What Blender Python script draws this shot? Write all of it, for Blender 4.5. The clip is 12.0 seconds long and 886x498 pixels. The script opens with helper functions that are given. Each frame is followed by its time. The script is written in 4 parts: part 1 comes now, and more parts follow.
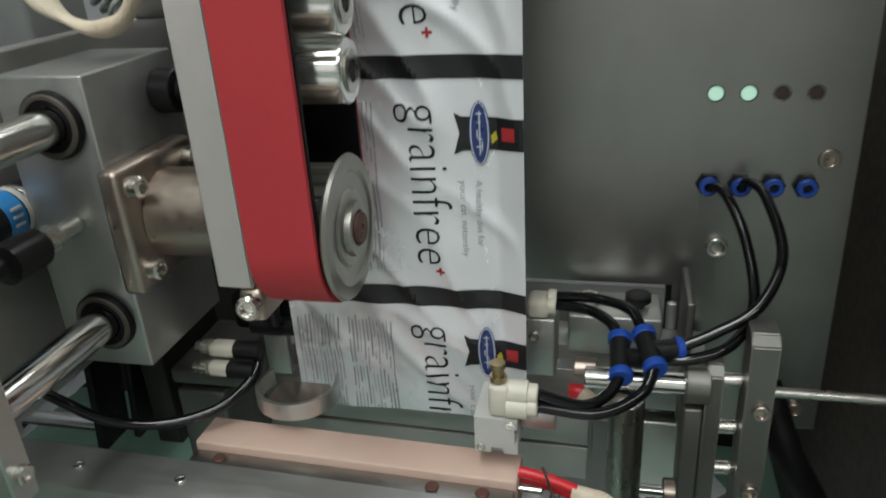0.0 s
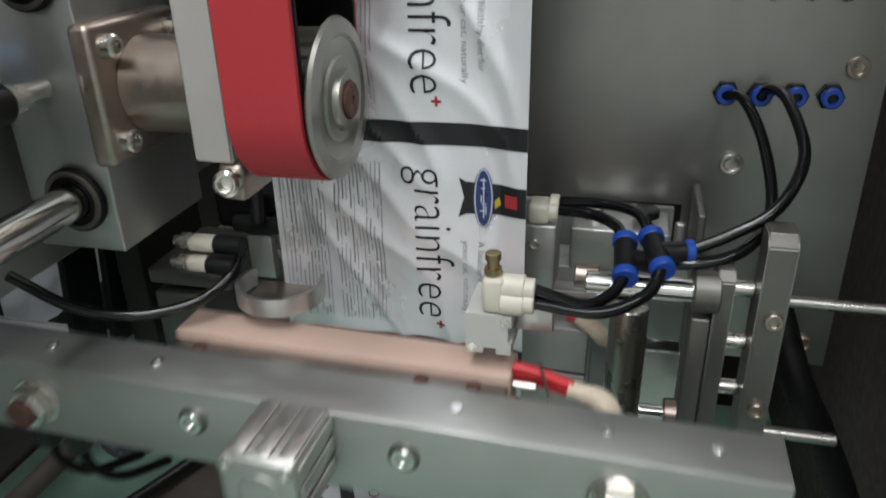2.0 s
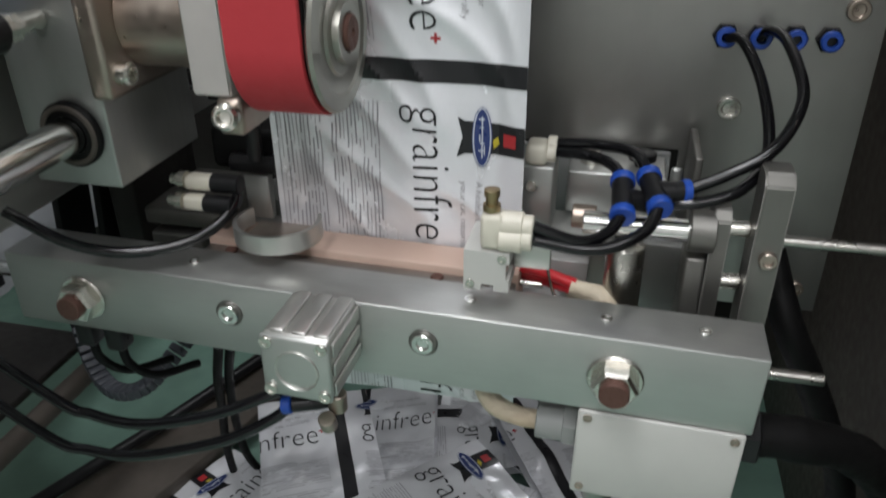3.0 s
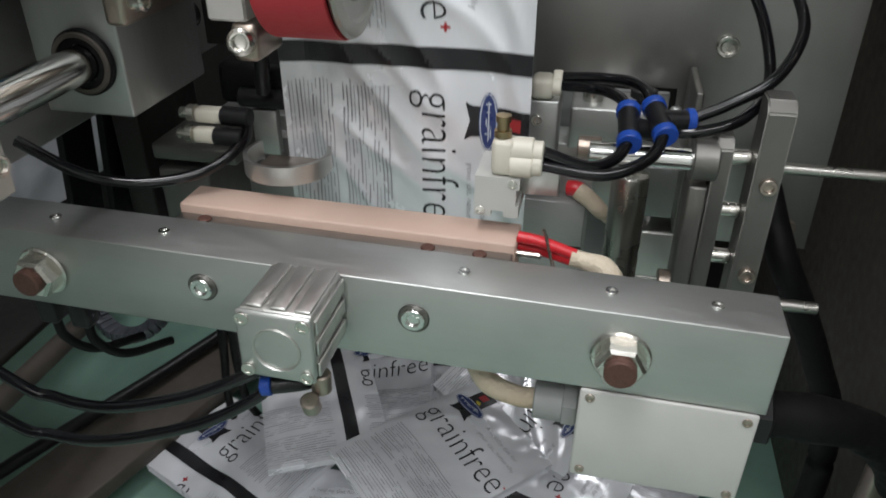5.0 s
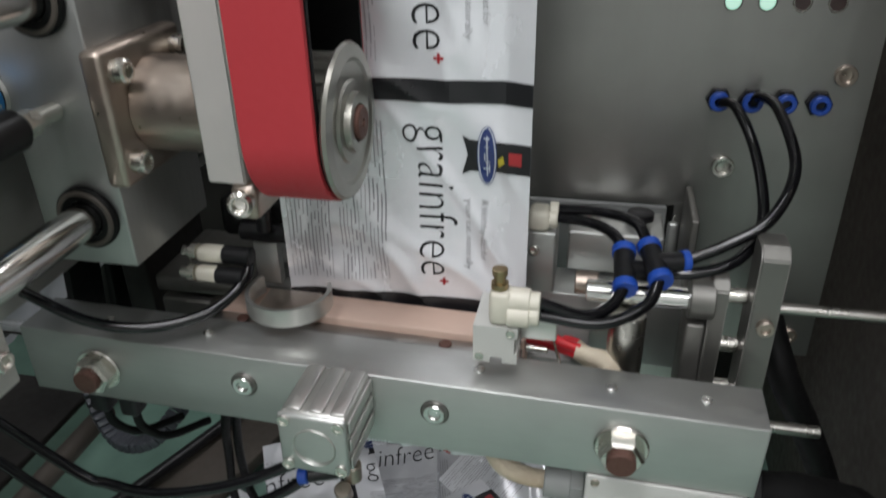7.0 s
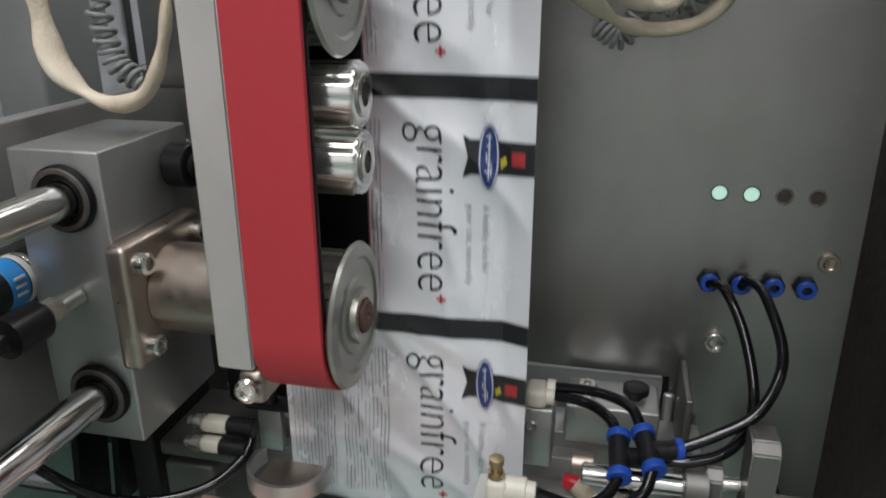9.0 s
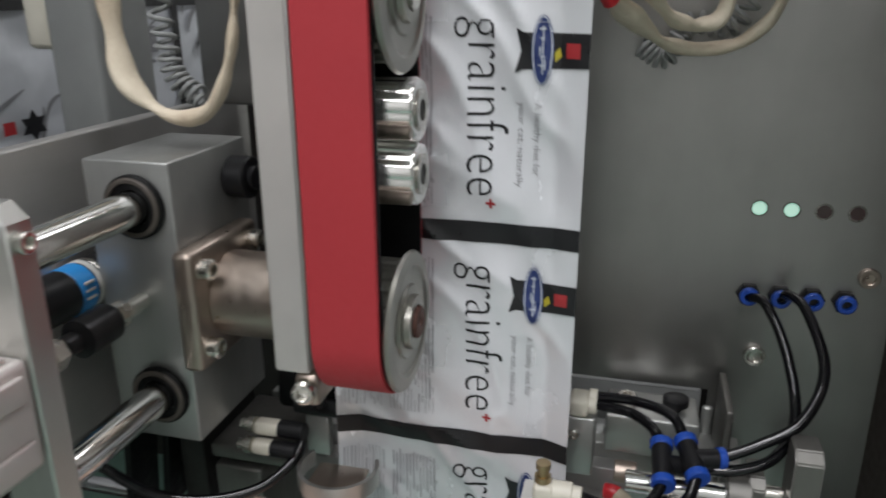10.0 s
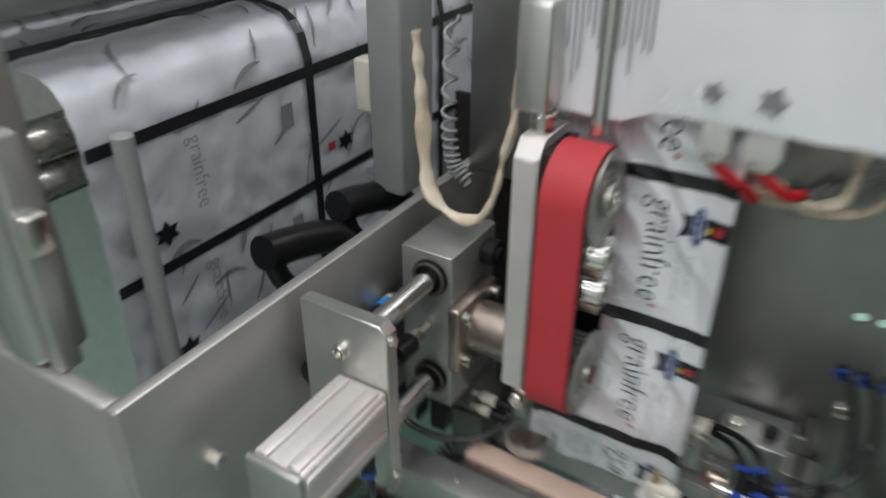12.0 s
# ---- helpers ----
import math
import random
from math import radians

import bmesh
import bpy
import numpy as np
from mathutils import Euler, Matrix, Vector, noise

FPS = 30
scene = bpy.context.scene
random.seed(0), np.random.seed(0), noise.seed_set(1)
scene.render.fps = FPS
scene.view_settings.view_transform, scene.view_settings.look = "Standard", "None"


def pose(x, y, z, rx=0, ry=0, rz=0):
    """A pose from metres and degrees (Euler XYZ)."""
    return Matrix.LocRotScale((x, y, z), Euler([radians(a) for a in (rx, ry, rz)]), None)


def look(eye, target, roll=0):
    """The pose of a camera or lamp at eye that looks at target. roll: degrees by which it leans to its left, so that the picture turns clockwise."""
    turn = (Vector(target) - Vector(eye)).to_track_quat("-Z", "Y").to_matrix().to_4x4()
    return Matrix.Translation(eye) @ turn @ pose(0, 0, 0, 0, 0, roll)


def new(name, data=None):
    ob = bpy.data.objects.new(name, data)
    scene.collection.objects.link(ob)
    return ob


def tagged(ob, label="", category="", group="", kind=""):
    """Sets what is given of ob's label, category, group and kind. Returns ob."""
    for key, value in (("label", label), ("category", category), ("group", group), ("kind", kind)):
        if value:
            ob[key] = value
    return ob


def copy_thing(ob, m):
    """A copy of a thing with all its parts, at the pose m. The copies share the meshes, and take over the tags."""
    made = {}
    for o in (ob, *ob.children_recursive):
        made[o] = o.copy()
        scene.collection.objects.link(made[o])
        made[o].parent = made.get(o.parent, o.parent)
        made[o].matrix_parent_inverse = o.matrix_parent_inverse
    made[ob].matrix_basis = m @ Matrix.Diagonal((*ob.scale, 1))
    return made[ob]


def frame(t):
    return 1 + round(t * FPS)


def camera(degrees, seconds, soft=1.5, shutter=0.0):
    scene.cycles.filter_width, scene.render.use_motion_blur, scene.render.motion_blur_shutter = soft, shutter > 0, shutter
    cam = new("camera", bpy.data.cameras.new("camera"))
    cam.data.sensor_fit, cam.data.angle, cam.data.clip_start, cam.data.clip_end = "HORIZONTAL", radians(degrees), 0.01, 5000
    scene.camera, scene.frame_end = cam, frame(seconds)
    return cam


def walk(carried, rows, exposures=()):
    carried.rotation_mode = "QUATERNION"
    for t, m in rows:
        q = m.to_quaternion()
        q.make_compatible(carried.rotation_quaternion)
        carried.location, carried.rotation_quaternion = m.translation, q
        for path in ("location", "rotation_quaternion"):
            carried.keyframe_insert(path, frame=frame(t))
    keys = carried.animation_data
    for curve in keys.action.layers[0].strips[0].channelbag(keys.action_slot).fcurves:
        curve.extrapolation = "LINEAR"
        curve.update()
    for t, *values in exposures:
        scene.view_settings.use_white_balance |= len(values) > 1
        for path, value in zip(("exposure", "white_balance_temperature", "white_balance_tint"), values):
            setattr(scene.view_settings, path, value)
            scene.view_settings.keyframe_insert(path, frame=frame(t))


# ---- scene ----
cam = camera(61.2, 12.0, soft=1.8, shutter=0.8)
PATH = [
    (0, look((0.1077, -0.3860, 0.2973), (-0.1131, 0.4994, -0.1117), -3.52)),
    (0.5, look((0.1124, -0.3740, 0.2766), (-0.1381, 0.5046, -0.1300), -3.34)),
    (1, look((0.1145, -0.3749, 0.2637), (-0.1338, 0.5036, -0.1446), -2.55)),
    (1.5, look((0.1106, -0.3774, 0.2550), (-0.1225, 0.4993, -0.1658), -1.85)),
    (2, look((0.1083, -0.3810, 0.2459), (-0.1140, 0.4938, -0.1846), -1.33)),
    (2.5, look((0.1072, -0.3841, 0.2414), (-0.1066, 0.4818, -0.2107), -0.83)),
    (2.8, look((0.1032, -0.3870, 0.2425), (-0.1005, 0.4711, -0.2288), -0.79)),
    (3, look((0.1059, -0.3879, 0.2368), (-0.0990, 0.4669, -0.2401), -0.55)),
    (3.5, look((0.1015, -0.3987, 0.2213), (-0.0901, 0.4598, -0.2544), -0.16)),
    (5.5, look((0.0958, -0.4087, 0.2218), (-0.0798, 0.4311, -0.2920), 0.09)),
    (6, look((0.0971, -0.4043, 0.2239), (-0.0864, 0.4492, -0.2638), -0.23)),
    (6.5, look((0.0997, -0.3917, 0.2424), (-0.0958, 0.4663, -0.2326), -1.15)),
    (7, look((0.0954, -0.3835, 0.2731), (-0.0943, 0.4754, -0.2025), -1.18)),
    (7.5, look((0.1009, -0.3804, 0.2882), (-0.1046, 0.4942, -0.1509), -1.11)),
    (9.3, look((0.0960, -0.3820, 0.3189), (-0.1127, 0.5334, -0.0253), -0.11)),
    (9.5, look((0.0936, -0.3838, 0.3199), (-0.1193, 0.5313, -0.0225), -0.05)),
    (10, look((0.0879, -0.3983, 0.3161), (-0.1506, 0.5172, -0.0080), -0.19)),
    (10.5, look((0.0834, -0.4154, 0.3229), (-0.1948, 0.4872, -0.0057), -0.48)),
    (11, look((0.0886, -0.4396, 0.3407), (-0.2441, 0.4365, -0.0081), -1.05)),
    (11.5, look((0.0974, -0.4424, 0.3551), (-0.3862, 0.3749, 0.0417), -2.12)),
    (11.7, look((0.0999, -0.4587, 0.4113), (-0.3967, 0.3212, 0.0302), -2.47)),
    (12, look((0.1267, -0.5291, 0.5418), (-0.3174, 0.2114, 0.0375), 0.22)),
]
walk(cam, PATH, ((0.0, -0.79, 6600, 3), (1.0, -0.70, 6550, 5), (2.5, -0.55, 6500, 8), (3.5, -0.52, 6500, 8.5), (6.5, -0.54, 6500, 8.5), (7.5, -0.60, 6500, 9), (9.5, -0.72, 6500, 10), (12.0, -0.83, 6500, 8)))

# ---- world and light ----
world = bpy.data.worlds.new("hall_air")
scene.world = world
world.use_nodes = True
world.node_tree.nodes["Background"].inputs[0].default_value = (0.8, 0.79, 0.76, 1)
world.node_tree.nodes["Background"].inputs[1].default_value = 0.06


def ceiling_lamp(x, y, z, sx, sy, power):
    data = bpy.data.lights.new("fluorescent_light", "AREA")
    data.shape, data.size, data.size_y, data.energy, data.color = "RECTANGLE", sx, sy, power, (0.985, 0.975, 1.02)
    ob = new("fluorescent_light", data)
    ob.matrix_world = pose(x, y, z)
    return ob


ceiling_lamp(-0.2, -0.75, 1.72, 0.3, 1.5, 30)
ceiling_lamp(0.35, -1.75, 1.72, 1.6, 0.3, 30)
ceiling_lamp(0.9, -0.4, 1.72, 0.3, 1.5, 16)
ceiling_lamp(-1.5, -0.1, 1.72, 0.3, 1.5, 5)
# added over the pale backdrop block behind the plate, to light it
ceiling_lamp(0.5, 1.3, 1.72, 0.3, 1.5, 20)


# ---- materials ----
def material(name, color, rough=0.5, metal=0.0, grain=0.0, scale=60.0, stretch=(1, 1, 1), bump=0.0, wear=0.0, tint=None, coat=0.0, spec=0.5):
    """A painted or metal surface with grain (fine) and wear (coarse blotches)."""
    m = bpy.data.materials.new(name)
    m.use_nodes = True
    n, l = m.node_tree.nodes, m.node_tree.links
    b = n["Principled BSDF"]
    b.inputs["Base Color"].default_value = (*color, 1)
    b.inputs["Roughness"].default_value, b.inputs["Metallic"].default_value = rough, metal
    b.inputs["Coat Weight"].default_value = coat
    b.inputs["Specular IOR Level"].default_value = spec
    co = n.new("ShaderNodeTexCoord")
    mp = n.new("ShaderNodeMapping")
    mp.inputs["Scale"].default_value = stretch
    l.new(co.outputs["Object"], mp.inputs["Vector"])
    fine = n.new("ShaderNodeTexNoise")
    fine.inputs["Scale"].default_value, fine.inputs["Detail"].default_value = scale, 6
    l.new(mp.outputs[0], fine.inputs["Vector"])
    coarse = n.new("ShaderNodeTexNoise")
    coarse.inputs["Scale"].default_value, coarse.inputs["Detail"].default_value = 22, 4
    l.new(co.outputs["Object"], coarse.inputs["Vector"])
    mix = n.new("ShaderNodeMix")
    mix.data_type = "RGBA"
    dark = tint or tuple(c * 0.55 for c in color)
    mix.inputs["A"].default_value, mix.inputs["B"].default_value = (*color, 1), (*dark, 1)
    ramp = n.new("ShaderNodeMapRange")
    ramp.inputs["From Min"].default_value, ramp.inputs["From Max"].default_value = 0.42, 0.8
    ramp.inputs["To Max"].default_value = wear
    l.new(coarse.outputs["Fac"], ramp.inputs["Value"])
    l.new(ramp.outputs[0], mix.inputs["Factor"])
    l.new(mix.outputs["Result"], b.inputs["Base Color"])
    rr = n.new("ShaderNodeMapRange")
    rr.inputs["From Min"].default_value, rr.inputs["From Max"].default_value = 0.25, 0.75
    rr.inputs["To Min"].default_value, rr.inputs["To Max"].default_value = max(0.03, rough - grain), min(1, rough + grain)
    l.new(fine.outputs["Fac"], rr.inputs["Value"])
    l.new(rr.outputs[0], b.inputs["Roughness"])
    if bump:
        bp = n.new("ShaderNodeBump")
        bp.inputs["Strength"].default_value, bp.inputs["Distance"].default_value = bump, 0.001
        l.new(fine.outputs["Fac"], bp.inputs["Height"])
        l.new(bp.outputs[0], b.inputs["Normal"])
    return m


BLOCK = material("dull_anodised_block", (0.41, 0.415, 0.40), 0.44, 0.85, 0.08, 300, (1, 1, 0.15), 0.05, 0.3)
ALU = material("anodised_aluminium", (0.50, 0.51, 0.49), 0.42, 0.85, 0.08, 300, (0.15, 1, 1), 0.05, 0.25)
ALU_V = material("satin_aluminium", (0.60, 0.60, 0.57), 0.38, 0.9, 0.1, 300, (1, 1, 0.1), 0.05, 0.3)
STEEL = material("brushed_stainless", (0.33, 0.325, 0.31), 0.36, 0.95, 0.08, 200, (1, 1, 0.08), 0.04, 0.3)
CHROME = material("ground_steel", (0.72, 0.72, 0.70), 0.16, 1.0, 0.05, 200, (1, 1, 1), 0.0, 0.15)
BRIGHT = material("turned_steel", (0.66, 0.64, 0.59), 0.26, 1.0, 0.04, 90, (1, 1, 1), 0.0, 0.3)
STAINED = material("heat_stained_steel", (0.42, 0.36, 0.31), 0.36, 0.95, 0.1, 200, (1, 1, 1), 0.03, 0.6, (0.22, 0.16, 0.12))
RUSTY = material("rusty_screw_end", (0.13, 0.065, 0.05), 0.6, 0.4, 0.15, 500, (1, 1, 1), 0.3, 0.7)
BRASS = material("brass", (0.40, 0.31, 0.18), 0.36, 1.0, 0.08, 300, (1, 1, 1), 0.0, 0.4)
PAD = material("seal_bar_tape", (0.60, 0.44, 0.36), 0.5, 0.0, 0.1, 120, (0.2, 1, 1), 0.08, 0.5, (0.5, 0.33, 0.25))
RED = material("red_rubber", (0.47, 0.035, 0.045), 0.62, 0.0, 0.08, 260, (1, 1, 1), 0.12, 0.4, (0.36, 0.03, 0.04))
RUBBER = material("black_rubber", (0.005, 0.005, 0.005), 0.55, 0.0, 0.1, 200, (1, 1, 1), 0.1, 0.3, None, 0.0, 0.18)
TUBE = material("black_air_tube", (0.004, 0.004, 0.005), 0.09, 0.0, 0.04, 200, (1, 1, 1), 0.0, 0.2)
BLACK = material("black_plastic", (0.009, 0.009, 0.010), 0.36, 0.0, 0.1, 200, (1, 1, 1), 0.05, 0.3, None, 0.0, 0.35)
BLUE = material("blue_plastic", (0.014, 0.065, 0.36), 0.35, 0.0, 0.08, 200, (1, 1, 1), 0.0, 0.3)
CREAM = material("cream_plastic", (0.66, 0.63, 0.53), 0.42, 0.0, 0.08, 120, (1, 1, 1), 0.03, 0.4)
WHITE = material("pale_plastic", (0.52, 0.52, 0.49), 0.45, 0.0, 0.08, 120, (1, 1, 1), 0.02, 0.25)
SLEEVE = material("glass_fibre_sleeve", (0.72, 0.64, 0.50), 0.7, 0.0, 0.1, 500, (1, 1, 1), 0.8, 1.0, (0.36, 0.25, 0.15))
RED_WIRE = material("red_silicone_wire", (0.62, 0.02, 0.03), 0.35, 0.0, 0.08, 120, (1, 1, 1), 0.0, 0.2)
GREEN = material("green_paint", (0.18, 0.30, 0.245), 0.5, 0.0, 0.1, 60, (1, 1, 1), 0.05, 0.5)
WALL = material("pale_wall_paint", (0.62, 0.62, 0.59), 0.7, 0.0, 0.1, 40, (1, 1, 1), 0.05, 0.4)
# near-black for dark steel parts and for backdrop sheets that stand for shade
DARK = material("dark_steel_and_shade", (0.022, 0.020, 0.018), 0.5, 0.1, 0.1, 150, (1, 1, 1), 0.05, 0.4, None, 0.0, 0.3)
GREY = material("grey_enamel", (0.30, 0.31, 0.30), 0.5, 0.0, 0.1, 60, (1, 1, 1), 0.04, 0.4)
INK = material("black_ink", (0.012, 0.012, 0.014), 0.32, 0.0, 0.06, 200, (1, 1, 1), 0.0, 0.2)
INK_GREY = material("grey_ink", (0.22, 0.22, 0.23), 0.4, 0.0, 0.06, 200, (1, 1, 1), 0.0, 0.2)
INK_FINE = material("pale_grey_ink", (0.33, 0.33, 0.35), 0.4, 0.0, 0.06, 200, (1, 1, 1), 0.0, 0.3)
INK_RED = material("red_ink", (0.40, 0.03, 0.035), 0.35, 0.0, 0.06, 200, (1, 1, 1), 0.0, 0.2)
INK_BLUE = material("blue_ink", (0.022, 0.042, 0.16), 0.3, 0.0, 0.06, 200, (1, 1, 1), 0.0, 0.2)
INK_PALE = material("pale_ink", (0.62, 0.66, 0.72), 0.3, 0.0, 0.06, 200, (1, 1, 1), 0.0, 0.2)
INK_GOLD = material("yellow_ink", (0.5, 0.42, 0.03), 0.35, 0.0, 0.06, 200, (1, 1, 1), 0.0, 0.2)
FRAME = material("satin_stainless", (0.50, 0.49, 0.47), 0.44, 0.8, 0.08, 200, (1, 0.1, 1), 0.04, 0.3)
LABEL_BLUE = material("blue_label", (0.02, 0.22, 0.55), 0.35, 0.0, 0.06, 100, (1, 1, 1), 0.0, 0.2)
FILM = material("silver_white_film", (0.84, 0.85, 0.88), 0.22, 0.28, 0.08, 38, (1, 1, 0.5), 0.9, 0.2, (0.58, 0.59, 0.62))

FACE = material("polished_face_steel", (0.40, 0.395, 0.38), 0.34, 0.35, 0.06, 120, (0.1, 1, 1), 0.03, 0.35)
SATIN_STEEL = material("satin_ground_steel", (0.42, 0.41, 0.38), 0.28, 1.0, 0.03, 60, (1, 1, 1), 0.0, 0.15)
CHAIN = material("grey_chain_plastic", (0.045, 0.05, 0.06), 0.45, 0.0, 0.1, 120, (1, 1, 1), 0.05, 0.4)
# the film again in a darker colour, with the web's shade put into it
WEB = material("shaded_film_web", (0.60, 0.62, 0.65), 0.42, 0.12, 0.10, 16, (1, 1, 0.6), 1.0, 0.5, (0.40, 0.42, 0.45))
GUN = material("grey_anodised_plate", (0.21, 0.205, 0.19), 0.46, 0.85, 0.08, 200, (1, 1, 0.2), 0.04, 0.35)
GRIMY = material("grimy_brown_steel", (0.085, 0.072, 0.06), 0.6, 0.2, 0.12, 120, (1, 1, 1), 0.15, 0.7)
MINT = material("mint_floor_paint", (0.36, 0.48, 0.42), 0.5, 0.0, 0.1, 40, (1, 1, 1), 0.05, 0.4)
# whiter than the other walls, so the south wall throws light on front faces
REFLECTOR_WHITE = material("white_reflector_paint", (0.80, 0.79, 0.77), 0.7, 0.0, 0.1, 40, (1, 1, 1), 0.05, 0.3)
POLISH = material("polished_roller", (0.85, 0.84, 0.81), 0.17, 0.9, 0.05, 90, (1, 1, 1), 0.0, 0.2)
SATIN = material("satin_silver_plate", (0.74, 0.70, 0.67), 0.44, 0.55, 0.08, 200, (1, 1, 0.1), 0.05, 0.35)
MATTE = material("matt_cast_aluminium", (0.37, 0.36, 0.32), 0.33, 0.85, 0.06, 60, (1, 1, 1), 0.02, 0.4)
LED = material("lit_indicator_lens", (0.55, 0.80, 0.68), 0.35, 0.0, 0.05, 60, (1, 1, 1), 0.0, 0.1)
LED.node_tree.nodes["Principled BSDF"].inputs["Emission Color"].default_value = (0.56, 0.92, 0.74, 1)
LED.node_tree.nodes["Principled BSDF"].inputs["Emission Strength"].default_value = 0.75
LED_OFF = material("unlit_indicator_lens", (0.05, 0.03, 0.028), 0.2, 0.0, 0.05, 60, (1, 1, 1), 0.0, 0.2)


# ---- mesh helpers ----
ORIGIN = {}
AX = {"x": pose(0, 0, 0, 0, 90, 0), "y": pose(0, 0, 0, -90, 0, 0), "z": pose(0, 0, 0)}


def thing(name, at, label, category, group="", kind=""):
    ob = new(name)
    ob.empty_display_size = 0.01
    ob.location = at
    ORIGIN[ob] = Vector(at)
    return tagged(ob, label, category, group, kind)


def part(name, bm, mat, parent, label=""):
    """Links a bmesh, given in world places, as one mesh object under a thing or part."""
    o = ORIGIN[parent]
    bmesh.ops.translate(bm, verts=bm.verts, vec=-o)
    me = bpy.data.meshes.new(name)
    bm.to_mesh(me)
    bm.free()
    me.materials.append(mat)
    ob = new(name, me)
    ob.parent = parent
    ORIGIN[ob] = o
    return tagged(ob, label) if label else ob


def solo(name, bm, mat, label, category, group="", kind=""):
    """A thing that is one mesh, with its origin at its base."""
    lo = [min(v.co[i] for v in bm.verts) for i in range(3)]
    hi = [max(v.co[i] for v in bm.verts) for i in range(3)]
    o = Vector(((lo[0] + hi[0]) / 2, (lo[1] + hi[1]) / 2, lo[2]))
    bmesh.ops.translate(bm, verts=bm.verts, vec=-o)
    me = bpy.data.meshes.new(name)
    bm.to_mesh(me)
    bm.free()
    me.materials.append(mat)
    ob = new(name, me)
    ob.location = o
    ORIGIN[ob] = o
    return tagged(ob, label, category, group, kind)


def smooth(bm, angle=40):
    for f in bm.faces:
        f.smooth = True
    for e in bm.edges:
        if len(e.link_faces) == 2 and e.calc_face_angle(0) > radians(angle):
            e.smooth = False
    return bm


def box(x0, x1, y0, y1, z0, z1, bev=0.001, m=None):
    bm = bmesh.new()
    bmesh.ops.create_cube(bm, size=1)
    for v in bm.verts:
        v.co = ((x0 + x1) / 2 + v.co.x * (x1 - x0), (y0 + y1) / 2 + v.co.y * (y1 - y0), (z0 + z1) / 2 + v.co.z * (z1 - z0))
    if bev:
        bmesh.ops.bevel(bm, geom=bm.edges[:], offset=bev, segments=2, affect="EDGES", profile=0.5)
    if m:
        bm.transform(m)
    return smooth(bm, 50)


def lathe(profile, axis, at, seg=32):
    """A turned part: profile of (radius, height) pairs round an axis through at."""
    bm = bmesh.new()
    rings = []
    for r, h in profile:
        if r < 1e-6:
            rings.append([bm.verts.new((0, 0, h))])
        else:
            rings.append([bm.verts.new((r * math.cos(2 * math.pi * i / seg), r * math.sin(2 * math.pi * i / seg), h)) for i in range(seg)])
    for a, b in zip(rings, rings[1:]):
        for i in range(seg):
            j = (i + 1) % seg
            vs = [a[i % len(a)], a[j % len(a)], b[j % len(b)], b[i % len(b)]]
            vs = [v for k, v in enumerate(vs) if v not in vs[:k]]
            if len(vs) > 2:
                bm.faces.new(vs)
    bmesh.ops.recalc_face_normals(bm, faces=bm.faces)
    bm.transform(Matrix.Translation(at) @ (AX[axis] if isinstance(axis, str) else axis))
    return smooth(bm, 35)


def rod(axis, at, r, length, bev=0.0006, seg=28):
    b = min(bev, r * 0.4)
    return lathe([(0, 0), (r - b, 0), (r, b), (r, length - b), (r - b, length), (0, length)], axis, at, seg)


def ring(axis, at, r0, r1, length, seg=36, bev=0.0008):
    return lathe([(r0, 0), (r1 - bev, 0), (r1, bev), (r1, length - bev), (r1 - bev, length), (r0, length), (r0, 0)], axis, at, seg)


def hexagon(axis, at, across, length, bev=0.001):
    bm = lathe([(0, 0), (across / 1.732, 0), (across / 1.732, length - bev), (across / 1.732 - bev, length), (0, length)], axis, at, 6)
    return bm


def catmull(pts, n=10):
    p = [Vector(q) for q in pts]
    p = [p[0] * 2 - p[1], *p, p[-1] * 2 - p[-2]]
    out = []
    for i in range(1, len(p) - 2):
        for k in range(n):
            t = k / n
            a, b, c, d = p[i - 1], p[i], p[i + 1], p[i + 2]
            out.append(0.5 * (2 * b + (c - a) * t + (2 * a - 5 * b + 4 * c - d) * t * t + (3 * b - a - 3 * c + d) * t ** 3))
    out.append(p[-2])
    return out


def sweep(pts, r, seg=12, n=10, flat=1.0, lump=0.0):
    """A round tube through points."""
    path = catmull(pts, n)
    bm = bmesh.new()
    up = Vector((0, 0, 1))
    rings = []
    for i, p in enumerate(path):
        d = (path[min(i + 1, len(path) - 1)] - path[max(i - 1, 0)]).normalized()
        s = d.cross(up)
        if s.length < 0.05:
            s = d.cross(Vector((0, 1, 0)))
        s.normalize()
        u = s.cross(d)
        rr = r * (1 + lump * noise.noise(p * 60))
        rings.append([bm.verts.new(p + s * (rr * math.cos(2 * math.pi * k / seg)) + u * (rr * flat * math.sin(2 * math.pi * k / seg))) for k in range(seg)])
    for a, b in zip(rings, rings[1:]):
        for k in range(seg):
            bm.faces.new((a[k], a[(k + 1) % seg], b[(k + 1) % seg], b[k]))
    bm.faces.new(rings[0][::-1])
    bm.faces.new(rings[-1])
    bmesh.ops.recalc_face_normals(bm, faces=bm.faces)
    return smooth(bm, 60)


def join(*bms):
    out = bmesh.new()
    for b in bms:
        me = bpy.data.meshes.new("tmp")
        b.to_mesh(me)
        b.free()
        out.from_mesh(me)
        bpy.data.meshes.remove(me)
    return out


